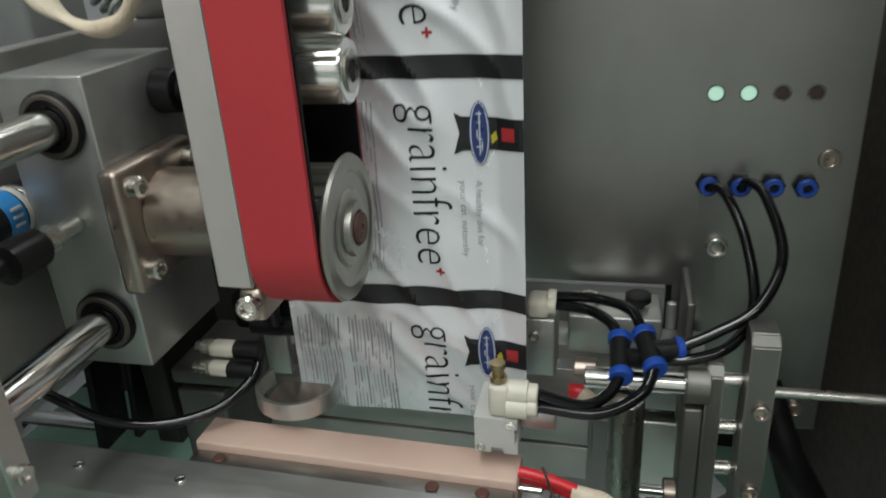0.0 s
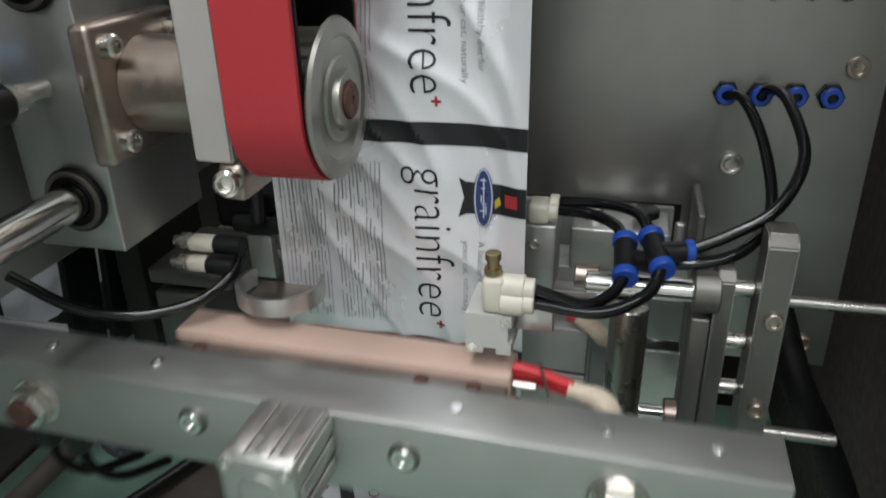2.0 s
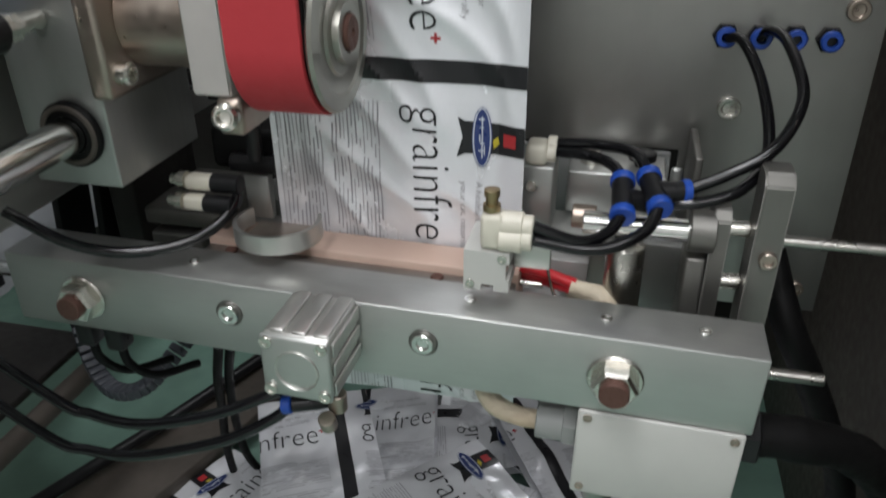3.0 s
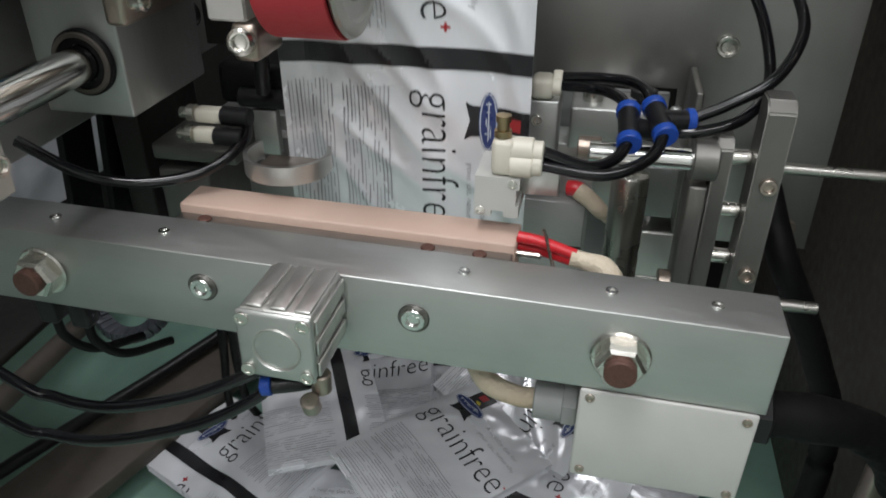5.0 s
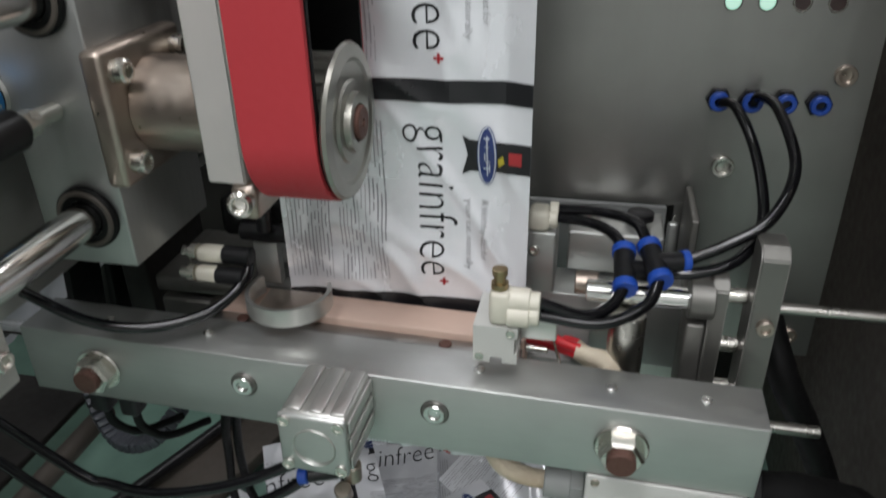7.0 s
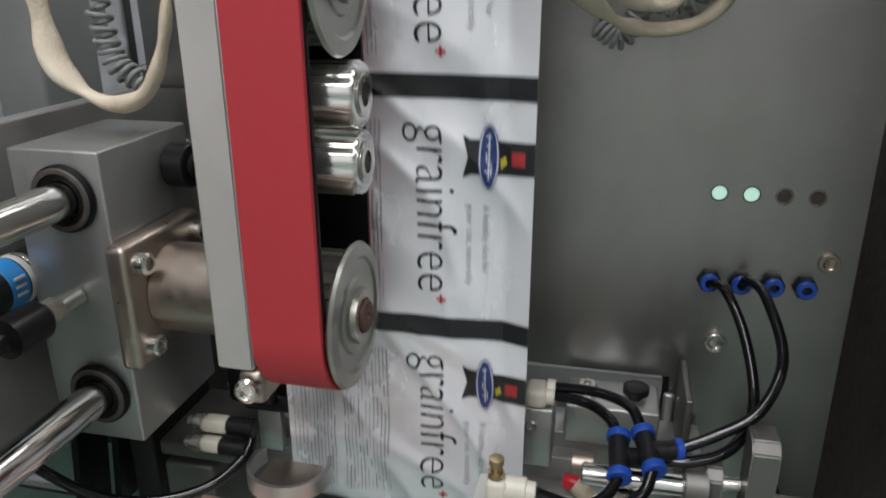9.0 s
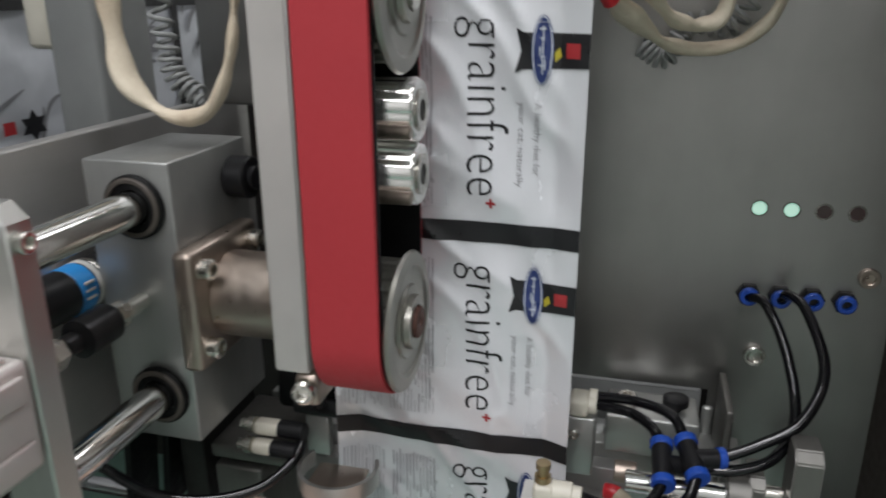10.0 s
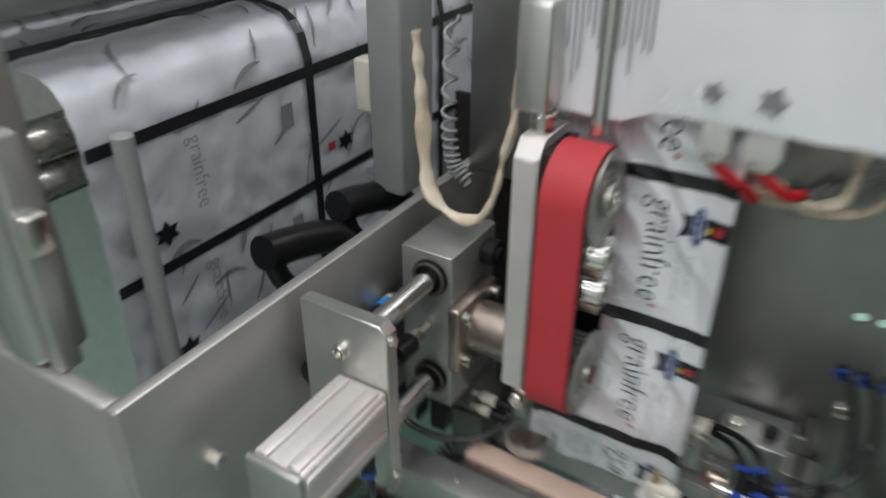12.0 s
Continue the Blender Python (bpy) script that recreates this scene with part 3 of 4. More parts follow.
part("wire_sleeve", sweep([(0.092, 0.0, 0.028), (0.100, -0.003, 0.024), (0.107, -0.004, 0.018), (0.112, 0.010, 0.008)], 0.0050, 12, 10, 1, 0.3), SLEEVE, rear_jaw, "tan glass-fibre sleeve")

# ---- right-hand guide bracket ----
bracket = thing("guide_bracket", (0.18, -0.03, -0.05), "grey aluminium guide bracket with posts and cross rods", "bracket")


def upright(x0, x1, y0, y1, z0, z1, ch):
    bm = plate_with_holes([(y0, z0), (y1, z0), (y1, z1), (y0 + ch, z1), (y0, z1 - ch)], [], 0, x1 - x0)
    bm.transform(Matrix(((0, 1, 0, x0), (1, 0, 0, 0), (0, 0, 1, 0), (0, 0, 0, 1))))
    bmesh.ops.recalc_face_normals(bm, faces=bm.faces)
    bmesh.ops.bevel(bm, geom=[e for e in bm.edges if e.calc_face_angle(0) > 0.5], offset=0.0008, segments=2, affect="EDGES")
    return smooth(bm, 50)


part("outer_plate", upright(0.174, 0.187, -0.060, -0.040, -0.09, 0.107, 0.005), GUN, bracket)
part("inner_plate", upright(0.156, 0.164, -0.056, -0.034, -0.06, 0.086, 0.005), GUN, bracket)
part("bearing_boss", rod("x", (0.146, -0.050, 0.073), 0.0105, 0.012), GUN, bracket)
part("inner_block", box(0.1462, 0.1558, -0.055, -0.030, -0.06, 0.060, 0.0015), GUN, bracket)
part("lower_boss", rod("x", (0.140, -0.045, -0.004), 0.008, 0.016), STAINED, bracket)
part("cross_rod", rod("x", (0.096, -0.050, 0.072), 0.0058, 0.062), CHROME, bracket)
part("rod_collar", rod("x", (0.090, -0.040, 0.070), 0.0062, 0.012), STAINED, bracket)
part("lower_rod", rod("x", (0.122, -0.045, -0.004), 0.0035, 0.026), CHROME, bracket)
part("post", rod("z", (0.1178, -0.058, -0.10), 0.0092, 0.166), SATIN_STEEL, bracket, "satin steel post")
part("side_rod", rod("x", (0.1865, -0.052, 0.0725), 0.0028, 0.16), SATIN_STEEL, bracket)
part("lower_side_rod", rod("x", (0.1865, -0.031, -0.018), 0.0036, 0.043), SATIN_STEEL, bracket)
for z in (0.066, 0.016):
    cap_screw(NEG_Y, (0.1815, -0.060, z), 0.0042, 0.003, bracket, STAINED)
for z in (0.074, 0.045, 0.018):
    part("spacer_pin", rod("x", (0.1642, -0.046, z), 0.004, 0.0098), BRIGHT, bracket)

# ---- air blow fittings and tees ----
def tee(a, b, c=None):
    a, b = Vector(a), Vector(b)
    t = thing("tee_fitting", a, "black push-in tee fitting with blue collars", "air fitting", "tee fittings")
    ax = (b - a).normalized().to_track_quat("Z", "Y").to_matrix().to_4x4()
    ln = (b - a).length
    part("body", rod(ax, a, 0.0052, ln), BLACK, t)
    part("collar", rod(ax, a - (b - a).normalized() * 0.003, 0.0060, 0.0048), BLUE, t, "blue release collar")
    part("collar", rod(ax, b - (b - a).normalized() * 0.002, 0.0060, 0.0048), BLUE, t, "blue release collar")
    if c:
        c = Vector(c)
        m = (a + b) / 2
        ax = (c - m).normalized().to_track_quat("Z", "Y").to_matrix().to_4x4()
        part("branch", rod(ax, m, 0.0050, (c - m).length), BLACK, t)
        part("collar", rod(ax, c - (c - m).normalized() * 0.001, 0.0058, 0.0040), BLUE, t, "blue release collar")


tee((0.1140, -0.067, 0.0860), (0.1130, -0.045, 0.0925), (0.128, -0.050, 0.085))
tee((0.1300, -0.063, 0.0895), (0.1250, -0.043, 0.0950), (0.141, -0.049, 0.0920))
air_tube("air_tube", [(0.141, -0.049, 0.0920), (0.160, -0.044, 0.100), (0.180, -0.036, 0.112), (0.192, -0.012, 0.130), (0.188, 0.028, 0.146), (0.182, 0.048, 0.147), (0.1794, PX - 0.006, 0.1412)])
air_tube("air_tube", [(0.128, -0.050, 0.085), (0.148, -0.052, 0.088), (0.168, -0.044, 0.094), (0.180, -0.020, 0.105), (0.178, 0.015, 0.126), (0.169, 0.042, 0.142), (0.1615, PX - 0.006, 0.1412)])
air_tube("air_tube", [(0.1140, -0.067, 0.0860), (0.108, -0.078, 0.081), (0.096, -0.087, 0.080), (0.076, -0.090, 0.0865)])
air_tube("air_tube", [(0.1300, -0.063, 0.0900), (0.124, -0.076, 0.082), (0.104, -0.088, 0.077), (0.076, -0.092, 0.081)])
air_tube("air_tube", [(0.1130, -0.045, 0.0925), (0.108, -0.034, 0.096), (0.096, -0.020, 0.095), (0.076, -0.012, 0.093)])
air_tube("air_tube", [(0.1250, -0.043, 0.0950), (0.118, -0.028, 0.101), (0.100, -0.014, 0.099), (0.076, -0.008, 0.096)])

nozzle = thing("air_nozzle", (0.058, -0.090, 0.054), "pale block with cream push-in fitting and brass screw", "air nozzle")
part("body", plate_with_holes([(0.0455, 0.0545), (0.0535, 0.0545), (0.0535, 0.0575), (0.0595, 0.0575), (0.0595, 0.0545), (0.0665, 0.0545), (0.0665, 0.0605), (0.0650, 0.0605), (0.0650, 0.0690), (0.0665, 0.0690), (0.0665, 0.0748), (0.0455, 0.0748)], [], -0.096, -0.066), WHITE, nozzle)
part("back_plate", box(0.0668, 0.0840, -0.084, -0.080, 0.0615, 0.0765, 0.0008), ALU_V, nozzle)
for x, z in ((0.0632, 0.0718), (0.0485, 0.0575)):
    cap_screw(NEG_Y, (x, -0.096, z), 0.0022, 0.0008, nozzle)
part("fitting", join(box(0.0525, 0.0630, -0.0955, -0.084, 0.0750, 0.0925, 0.0025), rod("x", (0.0610, -0.0895, 0.0868), 0.0060, 0.0105), rod("x", (0.0610, -0.0920, 0.0802), 0.0058, 0.0105)), CREAM, nozzle, "cream plastic fitting")
for y, z in ((-0.090, 0.0865), (-0.092, 0.081)):
    part("collar", rod("x", (0.071, y, z), 0.0052, 0.005), CREAM, nozzle)
part("adjuster", lathe([(0, 0), (0.004, 0), (0.004, 0.003), (0.0028, 0.003), (0.0028, 0.007), (0.0036, 0.007), (0.0036, 0.010), (0, 0.0105)], "z", (0.057, -0.090, 0.0930), 20), BRASS, nozzle, "brass adjusting screw")
nozzle2 = thing("air_nozzle", (0.068, -0.01, 0.07), "cream push-in fitting on a grey bracket", "air nozzle")
part("fitting", box(0.062, 0.074, -0.018, -0.002, 0.0855, 0.0975, 0.003), CREAM, nozzle2, "cream plastic fitting")
for y, z in ((-0.012, 0.093), (-0.008, 0.096)):
    part("collar", rod("x", (0.073, y, z - 0.001), 0.0050, 0.005), CREAM, nozzle2)
part("bracket", box(0.060, 0.078, -0.016, 0.010, 0.047, 0.0852, 0.0015), ALU, nozzle2)
cap_screw(NEG_Y, (0.066, -0.016, 0.074), 0.003, 0.002, nozzle2)
carriage = thing("nozzle_carriage", (0.1, 0.02, 0.06), "grey aluminium carriage block behind the tees", "carriage block")
part("body", box(0.083, 0.138, 0.014, 0.048, 0.046, 0.072, 0.0015), ALU, carriage)
part("cap_screw", lathe([(0, 0), (0.006, 0), (0.006, 0.006), (0.005, 0.007), (0.003, 0.007), (0.003, 0.004), (0, 0.004)], "z", (0.095, 0.03, 0.072), 24), BRIGHT, carriage)
part("thumb_screw", lathe([(0, 0), (0.004, 0), (0.004, 0.003), (0.0078, 0.004), (0.0078, 0.008), (0.006, 0.009), (0, 0.009)], "z", (0.124, 0.03, 0.072), 24), BLACK, carriage)
part("end_plate", box(0.1502, 0.1545, 0.006, 0.056, 0.000, 0.088, 0.001), GUN, carriage)

# ---- left-hand spreader ----
spreader = thing("film_spreader", (-0.085, -0.06, 0.055), "curved pale metal film spreader loop with fitting", "film spreader")
arc = [(-0.060 + 0.021 * math.cos(a), -0.066 + 0.020 * math.sin(a), 0.060) for a in [radians(d) for d in range(150, 395, 12)]]
bm = bmesh.new()
rows_ = []
for i, p in enumerate(arc):
    c = Vector((-0.060, -0.066, 0.060))
    d = (Vector(p) - c).normalized()
    rows_.append([bm.verts.new(Vector(p) + d * q + Vector((0, 0, h))) for q, h in ((0, -0.005), (0.0022, -0.005), (0.0022, 0.005), (0, 0.005))])
for a, b in zip(rows_, rows_[1:]):
    for k in range(4):
        bm.faces.new((a[k], a[(k + 1) % 4], b[(k + 1) % 4], b[k]))
bm.faces.new(rows_[0]); bm.faces.new(rows_[-1])
bmesh.ops.recalc_face_normals(bm, faces=bm.faces)
part("loop", smooth(bm, 40), ALU_V, spreader)
part("shoe", box(-0.076, -0.046, -0.078, -0.054, 0.054, 0.057, 0.001), STAINED, spreader)
part("stem", box(-0.093, -0.078, -0.036, -0.030, 0.048, 0.075, 0.001), ALU, spreader)
part("clamp", box(-0.112, -0.070, -0.034, 0.000, 0.076, 0.100, 0.004), RUBBER, spreader, "black clamp")
part("knob", rod("x", (-0.098, -0.036, 0.082), 0.0055, 0.028), BLACK, spreader)
part("fitting", join(box(-0.112, -0.096, -0.066, -0.056, 0.076, 0.084, 0.0025), box(-0.111, -0.098, -0.072, -0.064, 0.067, 0.0755, 0.0025)), CREAM, spreader, "cream plastic fittings")
part("screw", lathe([(0, 0), (0.005, 0), (0.005, 0.004), (0.003, 0.005), (0.003, 0.009), (0, 0.009)], NEG_X, (-0.112, -0.061, 0.080), 20), BRIGHT, spreader)
part("screw", lathe([(0, 0), (0.005, 0), (0.005, 0.004), (0.003, 0.005), (0.003, 0.009), (0, 0.009)], NEG_X, (-0.111, -0.068, 0.071), 20), BRIGHT, spreader)
part("elbow", join(rod("x", (-0.097, -0.061, 0.080), 0.0052, 0.016), rod("x", (-0.099, -0.068, 0.071), 0.0050, 0.016)), BLACK, spreader)
part("cable", sweep([(-0.076, -0.05, 0.135), (-0.078, -0.046, 0.110), (-0.080, -0.044, 0.088)], 0.0042), BLACK, spreader)
# darker plate colour here carries the shadow that the base lies in
part("base", box(-0.150, -0.098, -0.052, 0.01, 0.046, 0.056, 0.002), GUN, spreader)
air_tube("air_tube", [(-0.086, -0.056, 0.080), (-0.083, -0.068, 0.070), (-0.096, -0.088, 0.060), (-0.122, -0.104, 0.058), (-0.150, -0.112, 0.064), (-0.180, -0.115, 0.080)])
for run in ([(-0.030, -0.174, 0.000), (-0.042, -0.178, -0.010), (-0.070, -0.180, -0.028), (-0.119, -0.180, -0.049), (-0.153, -0.178, -0.055), (-0.184, -0.176, -0.051), (-0.30, -0.15, -0.02)],
            [(-0.022, -0.166, 0.014), (-0.040, -0.177, 0.006), (-0.072, -0.180, -0.011), (-0.113, -0.180, -0.026), (-0.144, -0.178, -0.028), (-0.173, -0.176, -0.021), (-0.30, -0.15, 0.02)]):
    part("air_tube", sweep(run, 0.0029, 14, 12), TUBE, front_jaw, "glossy black air tube")

# ---- printed film ----
PITCH, CUT, FY = 0.1235, 0.092, -0.0412
FX0, FX1 = -0.070, 0.0645


def wrinkle(x, u):
    """Soft inward dents and slanting creases of the film."""
    e = max(0.0, min(1.0, (x - FX0) / 0.014, (FX1 - x) / 0.014))
    n1 = noise.noise(Vector((x * 24 + u * 12, u * 20 - x * 10, 3.1)))
    n2 = noise.noise(Vector((x * 46 - u * 34, u * 14 + x * 20, 7.7)))
    n3 = 1 - abs(noise.noise(Vector((x * 30 + u * 26, u * 8 - x * 9, 1.7)))) * 2
    return -e * (0.0032 * (0.5 + 0.5 * n1) + 0.0018 * (0.5 + 0.5 * n2) - 0.0026 * max(0.0, n3) ** 2 + 0.0026)


def lettering(text, length, height, weight=0.0):
    """Flat letters of a given length and x-height box, lying in the xy plane from the origin."""
    cu = bpy.data.curves.new("letters", "FONT")
    cu.body, cu.resolution_u, cu.offset = text, 3, weight
    ob = new("letters", cu)
    me = bpy.data.meshes.new_from_object(ob.evaluated_get(bpy.context.evaluated_depsgraph_get()))
    bm = bmesh.new()
    bm.from_mesh(me)
    bpy.data.objects.remove(ob)
    bpy.data.meshes.remove(me)
    x0, x1 = min(v.co.x for v in bm.verts), max(v.co.x for v in bm.verts)
    y0, y1 = min(v.co.y for v in bm.verts), max(v.co.y for v in bm.verts)
    for v in bm.verts:
        v.co = ((v.co.x - x0) / (x1 - x0) * length, (v.co.y - y0) / (y1 - y0) * height, 0)
    bmesh.ops.triangulate(bm, faces=bm.faces)
    return bm


def patch(x0, x1, u0, u1, nx=1, nu=1):
    bm = bmesh.new()
    g = [[bm.verts.new((x0 + (x1 - x0) * i / nx, u0 + (u1 - u0) * j / nu, 0)) for i in range(nx + 1)] for j in range(nu + 1)]
    for j in range(nu):
        for i in range(nx):
            bm.faces.new((g[j][i], g[j][i + 1], g[j + 1][i + 1], g[j + 1][i]))
    return bm


def fan(pts):
    bm = bmesh.new()
    bm.faces.new([bm.verts.new((x, u, 0)) for x, u in pts])
    bmesh.ops.triangulate(bm, faces=bm.faces)
    return bm


def downward(bm, x, u):
    """Turns letters so that they read from the top down, with their feet towards -x, from (x, u)."""
    for v in bm.verts:
        v.co = (x + v.co.y, u - v.co.x, 0)
    return bm


def print_repeat():
    """One repeat of the print, with the top of its black band at u = 0: {layer: flat mesh in (x, u)}."""
    rnd = random.Random(5)
    out = {}
    out["band"] = (INK, patch(FX0, FX1, -0.0115, 0.0, 40, 2), "black printed band")
    out["title"] = (INK, downward(lettering("grainfree", 0.089, 0.0275, -0.015), -0.0005, -0.0235), "thin black lettering")
    plus = join(patch(0.0165, 0.0215, -0.1172, -0.1158), patch(0.0183, 0.0197, -0.1190, -0.1140))
    out["plus_sign"] = (INK_RED, plus, "small red plus sign")
    small = join(downward(lettering("A healthy diet for", 0.037, 0.0045, -0.01), 0.0385, -0.0640), downward(lettering("your cat, naturally", 0.043, 0.0045, -0.01), 0.0305, -0.0640))
    out["small_text"] = (INK_GREY, small, "small grey lettering")
    out["banner"] = (INK, fan([(0.0300, -0.0285), (0.0335, -0.0305), (0.0645, -0.0310), (0.0645, -0.0470), (0.0335, -0.0480), (0.0295, -0.0500), (0.0325, -0.0390)]), "black banner emblem")
    out["oval"] = (INK_BLUE, fan([(0.0425 + 0.0052 * math.cos(a), -0.039 + 0.0165 * math.sin(a)) for a in [2 * math.pi * i / 28 for i in range(28)]]), "blue oval emblem")
    rim = bmesh.new()
    vs = [[rim.verts.new((0.0425 + (0.0052 - k) * math.cos(a), -0.039 + (0.0165 - k) * math.sin(a), 0)) for k in (0.0005, 0.0011)] for a in [2 * math.pi * i / 28 for i in range(28)]]
    for i in range(28):
        a, b = vs[i], vs[(i + 1) % 28]
        rim.faces.new((a[0], b[0], b[1], a[1]))
    squig = join(*[patch(0.0405 + dx, 0.0405 + dx + w_, u_ - h_, u_) for dx, w_, u_, h_ in ((0.0018, 0.0006, -0.0275, 0.0225), (0.0004, 0.0030, -0.0285, 0.0007), (0.0008, 0.0022, -0.0330, 0.0006), (0.0006, 0.0006, -0.0370, 0.0040), (0.0010, 0.0024, -0.0415, 0.0006), (0.0002, 0.0030, -0.0455, 0.0007), (0.0030, 0.0005, -0.0430, 0.0050))])
    out["oval_mark"] = (INK_PALE, join(rim, squig), "pale marks on the oval")
    out["red_mark"] = (INK_RED, patch(0.0535, 0.0600, -0.0425, -0.0355), "red mark")
    out["gold_mark"] = (INK_GOLD, fan([(0.0485, -0.0445), (0.0515, -0.0415), (0.0505, -0.0375), (0.0480, -0.0400)]), "yellow mark")
    lines = []
    x = -0.067
    while x < -0.011:
        if not -0.0425 < x < -0.0395:
            u = -0.020 - rnd.uniform(0, 0.004)
            while u > -0.116:
                ln = min(rnd.uniform(0.004, 0.030), u + 0.119)
                lines.append(patch(x, x + rnd.choice((0.0004, 0.0006, 0.0008)), u - ln, u))
                u -= ln + rnd.choice((0.0008, 0.0015, 0.004, 0.010))
        x += 0.0021
    out["fine_print"] = (INK_FINE, join(*lines), "columns of fine print as plain bars")
    return out


REPEAT = print_repeat()
for mat_, bm_, lab_ in REPEAT.values():
    bmesh.ops.scale(bm_, vec=(1, PITCH / 0.127, 1), verts=bm_.verts)
    # cut to a fine grid so that the print follows the folds of the film
    for n_, lo_, hi_ in (((1, 0, 0), FX0, FX1), ((0, 1, 0), -0.127, 0.001)):
        q_ = lo_
        while q_ < hi_:
            bmesh.ops.bisect_plane(bm_, geom=bm_.verts[:] + bm_.edges[:] + bm_.faces[:], plane_co=(q_, q_, 0), plane_no=n_)
            q_ += (FX1 - FX0) / 60


def raised(bm, lift, relief):
    for v in bm.verts:
        x, u = v.co.x, v.co.y
        v.co = (x, FY - lift - relief(x, u), u)
    return bm


def clipped(bm, u0, u1):
    for n, c in (((0, -1, 0), u0), ((0, 1, 0), u1)):
        geom = bm.verts[:] + bm.edges[:] + bm.faces[:]
        bmesh.ops.bisect_plane(bm, geom=geom, plane_co=(0, c, 0), plane_no=n, clear_outer=True)
    return bm


LIFT = {"band": 0.0006, "banner": 0.0007, "oval": 0.0010, "oval_mark": 0.0013, "red_mark": 0.0011, "gold_mark": 0.0011}


def film_body(u0, u1, relief, thick=0.0085, nx=60, nu=44):
    """A flattened film tube between two heights."""
    bm = bmesh.new()
    front, back = [], []
    for j in range(nu + 1):
        u = u0 + (u1 - u0) * j / nu
        front.append([bm.verts.new((FX0 + (FX1 - FX0) * i / nx, FY - relief(FX0 + (FX1 - FX0) * i / nx, u), u)) for i in range(nx + 1)])
        back.append([bm.verts.new((FX0 + (FX1 - FX0) * i / nx, FY + (thick if 0 < i < nx else 0.0004), u)) for i in range(nx + 1)])
    for j in range(nu):
        for i in range(nx):
            bm.faces.new((front[j][i], front[j][i + 1], front[j + 1][i + 1], front[j + 1][i]))
            bm.faces.new((back[j][i + 1], back[j][i], back[j + 1][i], back[j + 1][i + 1]))
        bm.faces.new((front[j][0], front[j + 1][0], back[j + 1][0], back[j][0]))
        bm.faces.new((front[j + 1][nx], front[j][nx], back[j][nx], back[j + 1][nx]))
    bmesh.ops.recalc_face_normals(bm, faces=bm.faces)
    return smooth(bm, 70)


def film_bag(u0, u1, label, relief, group, band_at=0.1446, center=None):
    """A length of printed film between two heights of the strip, with its own print."""
    o = center or (0, FY, (u0 + u1) / 2)
    bag = thing("film_bag", o, label, "film bag", group)
    part("film", film_body(u0, u1, relief), FILM, bag)
    for k in range(-2, 9):
        shift = band_at + PITCH * k
        if shift - PITCH > u1 or shift < u0:
            continue
        for name, (mat, src, lab) in REPEAT.items():
            bm = src.copy()
            bmesh.ops.translate(bm, verts=bm.verts, vec=(0, shift, 0))
            clipped(bm, u0 + 0.0002, u1 - 0.0002)
            if bm.faces:
                part(name, raised(bm, LIFT.get(name, 0.0005), relief), mat, bag, lab)
            else:
                bm.free()
    return bag


SEGMENTS = [film_bag(0.030 + CUT * (j - 1), 0.030 + CUT * j, "silver-white printed film bag with black band, still joined in the tube", wrinkle, "film bags in the tube") for j in range(9)]


# ---- pile of finished bags ----
def crumple(seed, amp=0.006):
    def f(x, u):
        n1 = noise.noise(Vector((x * 22, u * 22, seed * 5.3)))
        n2 = noise.noise(Vector((x * 55 + u * 30, u * 60, seed * 2.1)))
        e = 1 - (abs(u) / 0.05) ** 4
        return amp * (0.55 + n1) * max(0.0, e) * (1 - (abs(x - 0.0) / 0.075) ** 4) + 0.0012 * n2
    return f


PROTOS = []
for k, b in enumerate((0.1095, 0.064, 0.095, 0.030)):
    PROTOS.append(film_bag(-0.0485, 0.0485, "crumpled finished film bag lying on the pile", crumple(k + 1), "finished bags on the pile", b, (0, FY + 0.0022, 0)))
TABLE_Z = -0.285
LAID = [
    # x, y, z, turn, tilt x, tilt y, which
    (-0.106, 0.046, -0.212, 117, 4, 3, 0), (0.015, -0.018, -0.192, 47, 4, 5, 1), (-0.074, 0.122, -0.258, 101, 8, -12, 1),
    (-0.170, 0.007, -0.262, 155, 2, -3, 3), (-0.060, -0.045, -0.270, 98, 1, 2, 2), (0.085, 0.010, -0.240, -20, 4, -4, 0),
    (0.090, 0.130, -0.240, 120, -6, 10, 3), (0.030, -0.075, -0.262, 200, 3, -3, 2), (0.170, 0.070, -0.256, 70, 2, 4, 3),
    (-0.010, 0.150, -0.266, 15, 4, -4, 3), (0.140, -0.055, -0.262, 10, 0, 2, 2), 
    (0.055, 0.200, -0.258, 60, 10, 0, 2), 
    (-0.020, 0.245, -0.240, 95, 20, 4, 3), (0.060, 0.290, -0.230, 40, 22, -6, 2), (0.150, 0.270, -0.240, 130, 18, 6, 3),
    (0.025, 0.020, -0.262, 80, 1, 2, 3), (-0.030, 0.060, -0.274, 140, 0, 0, 2), (0.140, 0.190, -0.268, 150, 4, 4, 0),
]
used = set()
for x, y, z, a, tx, ty, w in LAID:
    m = pose(x, y, z, tx, ty, 0) @ pose(0, 0, 0, 0, 0, a) @ pose(0, 0, 0, -90, 0, 0)
    if w in used:
        copy_thing(PROTOS[w], m)
    else:
        PROTOS[w].matrix_basis = m
        used.add(w)
solo("collecting_table", box(-0.75, 0.34, -0.30, 0.55, TABLE_Z - 0.03, TABLE_Z, 0.004), GREEN, "green collecting table under the sealing jaws", "table")

# ---- lower frame ----
cover = thing("rear_cover", (0.0, 0.07, -0.06), "grey stainless cover plates behind the jaws", "cover plate")
part("sheet", box(-0.115, 0.1425, 0.068, 0.074, -0.012, 0.066, 0.001), GREY, cover)
